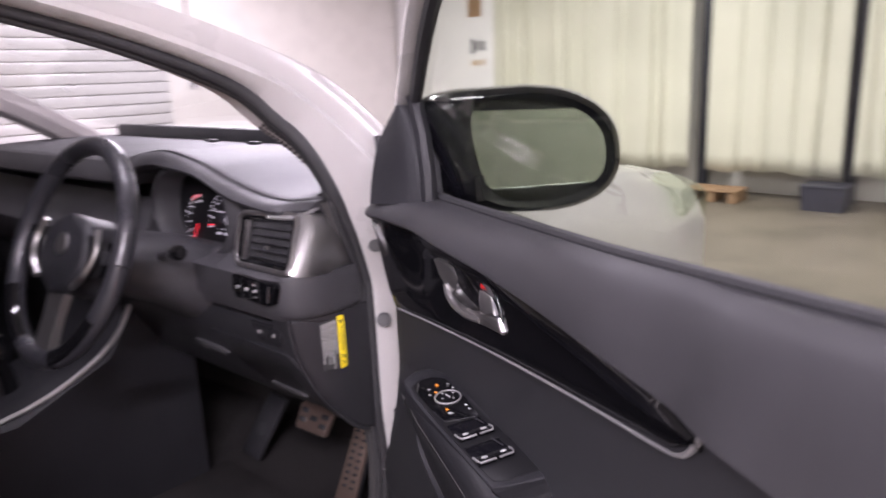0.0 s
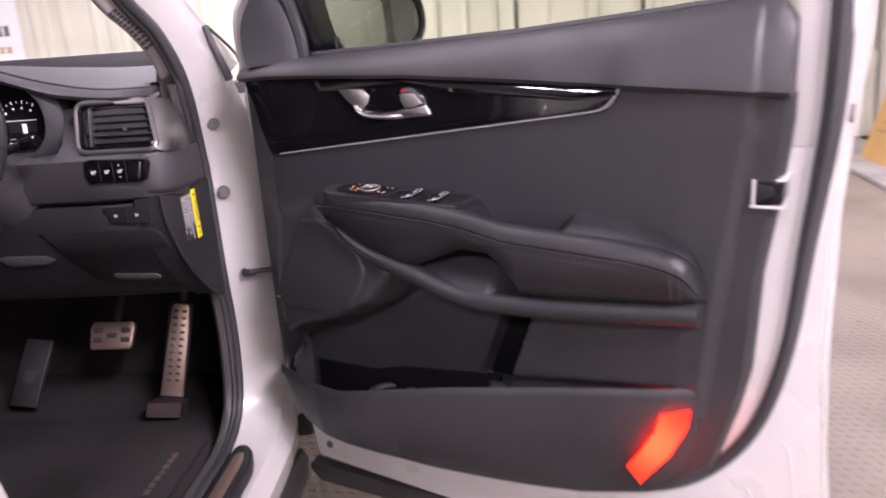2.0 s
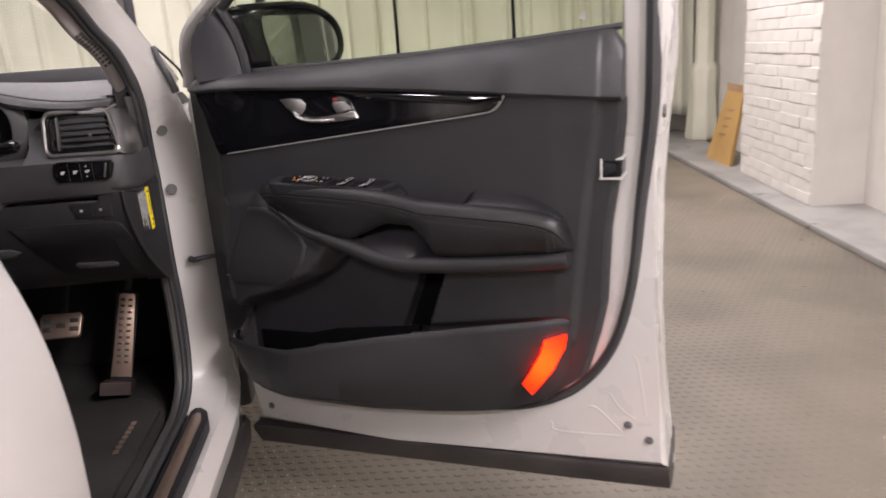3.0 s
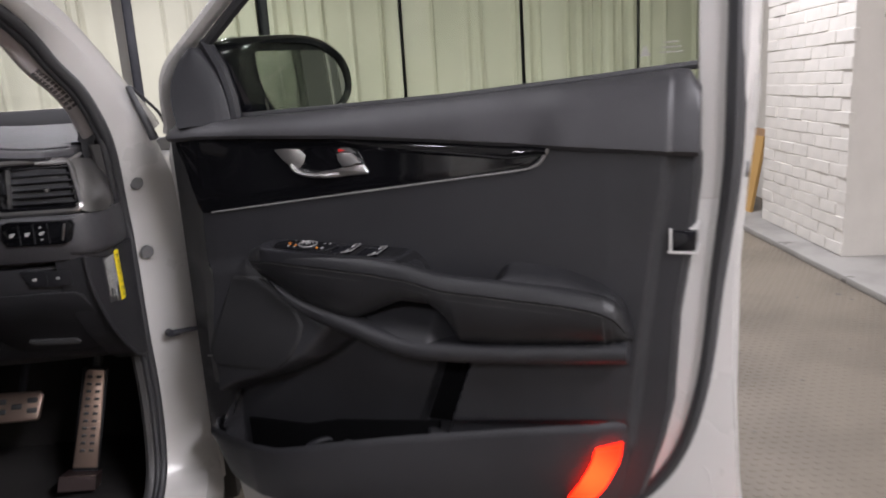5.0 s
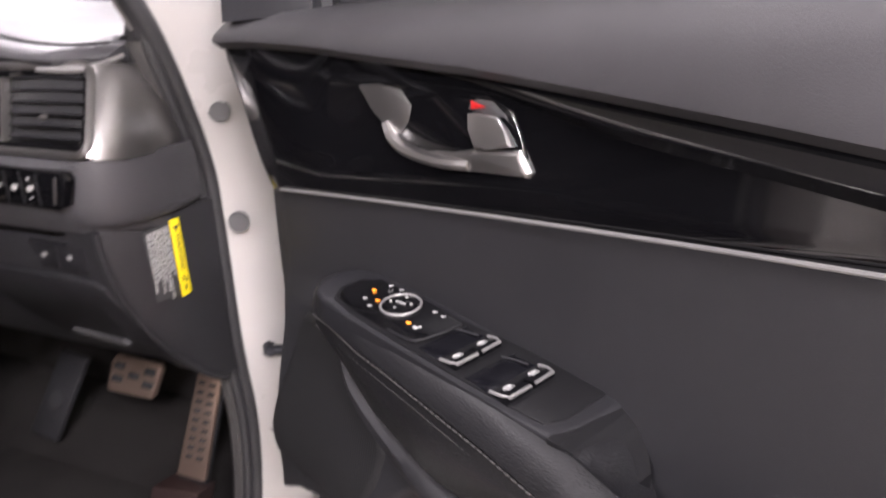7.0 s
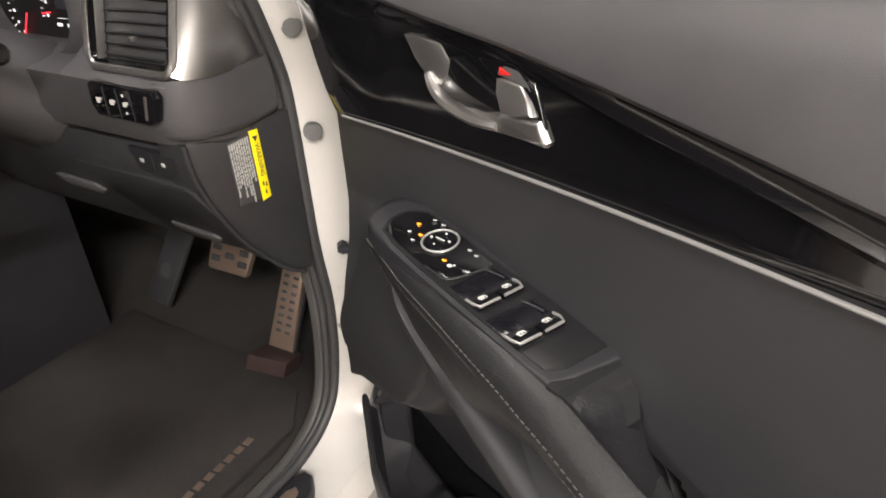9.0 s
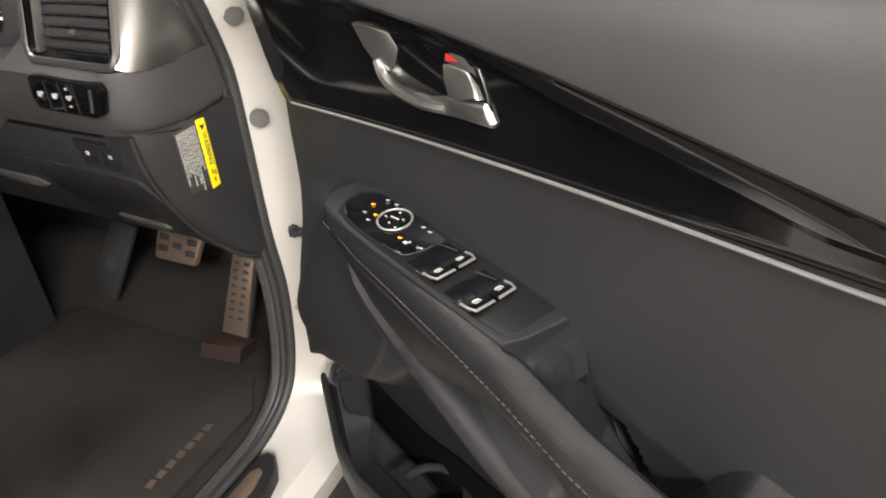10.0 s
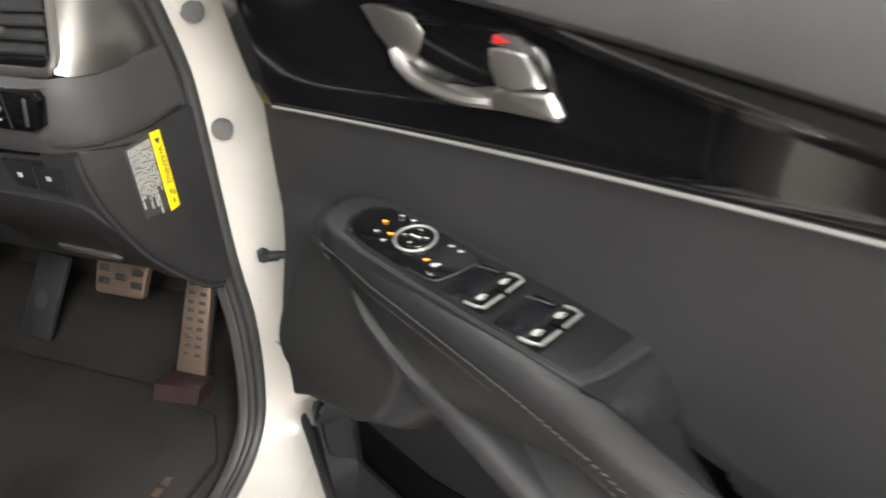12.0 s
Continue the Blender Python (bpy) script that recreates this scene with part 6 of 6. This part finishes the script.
def tin(x, y, r, h, mat, label):
    root = empty("paint_tin", pose(x, y, 0), label, "tin", "tins by the wall")
    part("can", disc(bmesh.new(), (0, 0, h / 2), (0, 0, 1), r, h, 24, 0.006), mat, root)
    part("band", disc(bmesh.new(), (0, 0, h * 0.55), (0, 0, 1), r * 1.01, h * 0.4, 24), PAINT, root, "pale paper band")
    part("lid", disc(bmesh.new(), (0, 0, h), (0, 0, 1), r * 0.92, 0.012, 24, 0.003), SATIN, root, "bright tin lid")


tin(1.47, 6.0, 0.12, 0.19, REDTIN, "red and white paint tin on the floor")
tin(1.72, 6.05, 0.06, 0.16, BLUETIN, "small blue tin on the floor")
tin(1.92, 6.02, 0.10, 0.19, BLUETIN, "blue and white tin on the floor")

# cardboard standing against the pier
card = empty("cardboard_box", pose(4.25, 4.0, 0.04), "flattened brown cardboard box standing beside the pier", "cardboard")
lean = lambda a, b, d: Vector((0.12 * a + 0.15 * b + d, a, b))
part("sheet", prism([(0.0, 0.0), (0.565, 0.0), (0.34, 0.60), (-0.02, 0.60)], 0.0, 0.03, lean, 0.004), CARD, card, "brown corrugated sheet")
part("flap", prism([(-0.02, 0.60), (0.34, 0.60), (0.38, 0.665), (-0.04, 0.655)], 0.004, 0.016, lean, 0.002), WOOD, card, "bent cardboard flap")
for k in range(4):
    part("print", bm_box(bmesh.new(), lean(0.22 - 0.03 * k, 0.24 + 0.07 * k, -0.0015), (0.002, 0.20 - 0.04 * (k % 2), 0.014)), WOOD, card, "printed brown line", smooth=False)
roll = thing("wrapped_roll", loft([[Vector((0.12 * s_ * math.cos(a) * (1 + 0.10 * math.sin(5 * a + z * 2)), 0.12 * s_ * math.sin(a) * (1 + 0.08 * math.sin(7 * a)), z)) for a in [2 * math.pi * k / 40 for k in range(40)]] for z, s_ in ((0.0, 1.30), (0.04, 1.38), (0.3, 1.2), (0.55, 1.12), (0.72, 1.16), (0.76, 1.0), (0.80, 0.82), (1.3, 0.80), (2.4, 0.78))]), CURTAIN, "white plastic sheeting rolled up by the wall", "roll")
roll.matrix_world = EAST @ pose(-0.15, 3.3, 0.04)

# roller shutter in the far wall and a printed board
shutter = empty("roller_shutter", pose(-5.04, 2.0, 0), "white roller shutter with horizontal slats", "shutter")
for k in range(26):
    part("slat", box((0, 0, 0.05 + 0.1 * k), (0.03, 1.9, 0.095), 0.012), PAINT, shutter)
board = empty("printed_board", pose(-4.20, 6.20, 0), "white printed board standing by the wall", "board")
part("panel", box((0, 0, 1.3), (1.6, 0.03, 2.6), 0.004), BOARDWHITE, board)
part("orange_block", box((0.45, -0.017, 2.02), (0.20, 0.004, 0.24)), WOOD, board, "brown printed block")
for dx, h in ((0.41, 0.17), (0.49, 0.11), (0.57, 0.11)):
    part("print", bm_box(bmesh.new(), (dx, -0.017, 1.57), (0.045, 0.002, h)), STEEL, board, "dark printed bar", smooth=False)
for dx in (0.41, 0.48, 0.56):
    part("print", bm_box(bmesh.new(), (dx, -0.017, 1.38), (0.04, 0.002, 0.07)), CARD, board, "tan printed bar", smooth=False)

socket = empty("wall_socket", pose(-5.045, 3.22, 1.26), "white wall socket with a grey conduit above", "socket")
part("plate", box((0, 0, 0), (0.02, 0.12, 0.09), 0.006), PAINT, socket)
part("outlet", box((0.011, 0, 0), (0.004, 0.05, 0.04), 0.002), DARKGREY, socket, "dark socket face")
part("conduit", tube([(0.0, 0.0, 0.045), (0.0, 0.0, 1.6)], 0.012, 8, up=(1, 0, 0)), BOLTGREY, socket, "thin grey conduit")


def nest(root, holder, names):
    """Hang small pieces under the part they belong to."""
    top = next(c for c in root.children if c.name.split(".")[0] == holder)
    for c in list(root.children):
        if c.name.split(".")[0] in names:
            c.parent = top


nest(door, "switch_panel", ("switch_panel_tail", "panel_surround", "mirror_switch_plate", "mirror_dial", "mirror_dial_cap", "dial_mark", "symbol", "plate_edge", "window_switch", "switch_edge", "switch_symbol", "switch_recess", "recess_ridge"))
nest(door, "handle_cup", ("handle_leaf", "handle_blade", "handle_base", "lock_lever", "lever_cap", "lock_mark"))
nest(door, "mirror_housing", ("mirror_glass", "mirror_cap", "mirror_arm"))
nest(door, "door_pocket", ("bottle_ring", "bottle_base", "pocket_lining", "pocket_slot"))
nest(door, "armrest", ("stitching", "armrest_ribbon"))
nest(door, "speaker_grille", ("speaker_badge",))
nest(door, "gloss_insert", ("bright_edging", "gloss_lip"))
nest(door, "window_glass", ("glass_mark", "glass_print"))
nest(door, "door_shell", ("bolt", "pressed_rib", "latch", "latch_bracket", "latch_lip", "rear_striker_plug"))
nest(dash, "warning_label", ("label_band", "label_print", "label_warning", "label_bar", "label_word"))
nest(dash, "vent_bezel", ("vent_frame", "vent_box", "vent_slat", "vent_divider", "vent_thumbwheel", "vent_knob", "vent_cap"))
nest(dash, "instrument_panel", ("dial_scale", "needle", "red_zone", "trip_display", "display_rule", "display_symbol", "display_figure", "display_bar"))
nest(dash, "switch_bank", ("switch_gap", "switch_symbol", "switch_bright_end"))
nest(dash, "lower_switch_plate", ("lower_switch_gap", "lower_switch_symbol"))
nest(dash, "fuse_hatch", ("hatch_pull",))
nest(wheel, "hub", ("emblem",))
nest(brake, "brake_plate", ("rubber_pad",))
nest(dash, "side_panel", ("side_panel_lip",))
nest(dash, "vent_bezel", ("vent_brow",))
nest(door, "sail_panel", ("channel_bar",))
nest(door, "trim_panel", ("hinge_end_trim",))
nest(car, "door_jamb", ("jamb_plug", "opening_seal", "seal_lip", "inner_seal", "check_link", "check_bolt"))
nest(car, "pillar_trim", ("demister_slot",))
nest(car, "centre_pillar", ("pillar_seal", "pillar_lining"))

# ---- pieces: bricks of the pier, studs of the floor ----
pier = thing("pier", box((0.20, 0.65, 1.5), (0.40, 1.30, 3.0)), WALLPAINT, "white painted brick pier", "pier", kind="structure", smooth=False)
pier.matrix_world = pose(4.0, 2.46, 0, 0, 0, -9.4)
rng = random.Random(11)
shapes = []
for k in range(6):
    bm = bm_box(bmesh.new(), (0, 0, 0), (0.03, 0.212 + rng.uniform(-0.004, 0.004), 0.0725 + rng.uniform(-0.003, 0.003)), 0.003, segments=1)
    for v in bm.verts:
        v.co.x += rng.uniform(-0.0015, 0.0015)
        v.co.z += rng.uniform(-0.0015, 0.0015)
    me = bpy.data.meshes.new("brick")
    bm.to_mesh(me)
    bm.free()
    me.materials.append(WALLPAINT)
    shapes.append(me)
for row in range(26):
    z = 0.08 + 0.077 * row
    for col in range(6):
        y = 0.108 + 0.217 * col + (0.108 if row % 2 else 0)
        if y > 1.20:
            continue
        ob = new("brick", shapes[rng.randrange(6)])
        ob.parent = pier
        ob.location = (0.012 + rng.uniform(-0.005, 0.002), y + rng.uniform(-0.006, 0.006), z)
        ob.rotation_euler = (rng.uniform(-0.012, 0.012), 0, rng.uniform(-0.012, 0.012))

# low round studs in staggered rows
verts, faces = [], []
c_, s_ = math.cos(radians(-8)), math.sin(radians(-8))
PITCH = 0.037
ringpts = [(math.cos(2 * math.pi * k / 8), math.sin(2 * math.pi * k / 8)) for k in range(8)]
for i in range(-10, 100):
    for j in range(-50, 110):
        a = 0.75 + PITCH * (i + 0.5 * (j % 2))
        b = PITCH * 0.9 * j
        x, y = a * c_ - b * s_, a * s_ + b * c_
        if not (0.75 < x < 3.6 + 0.13 * y and -1.6 < y < 3.6):
            continue
        n0 = len(verts)
        for r, z in ((0.0130, 0.0), (0.0098, 0.0020)):
            verts += [(x + r * cx, y + r * cy * 0.8, z) for cx, cy in ringpts]
        faces += [(n0 + k, n0 + (k + 1) % 8, n0 + 8 + (k + 1) % 8, n0 + 8 + k) for k in range(8)]
        faces.append(tuple(n0 + 8 + k for k in range(8)))
me = bpy.data.meshes.new("floor_studs")
me.from_pydata(verts, [], faces)
me.materials.append(FLOOR)
tagged(new("floor_studs", me), "low worn round studs of the garage floor", "studs", kind="stuff")
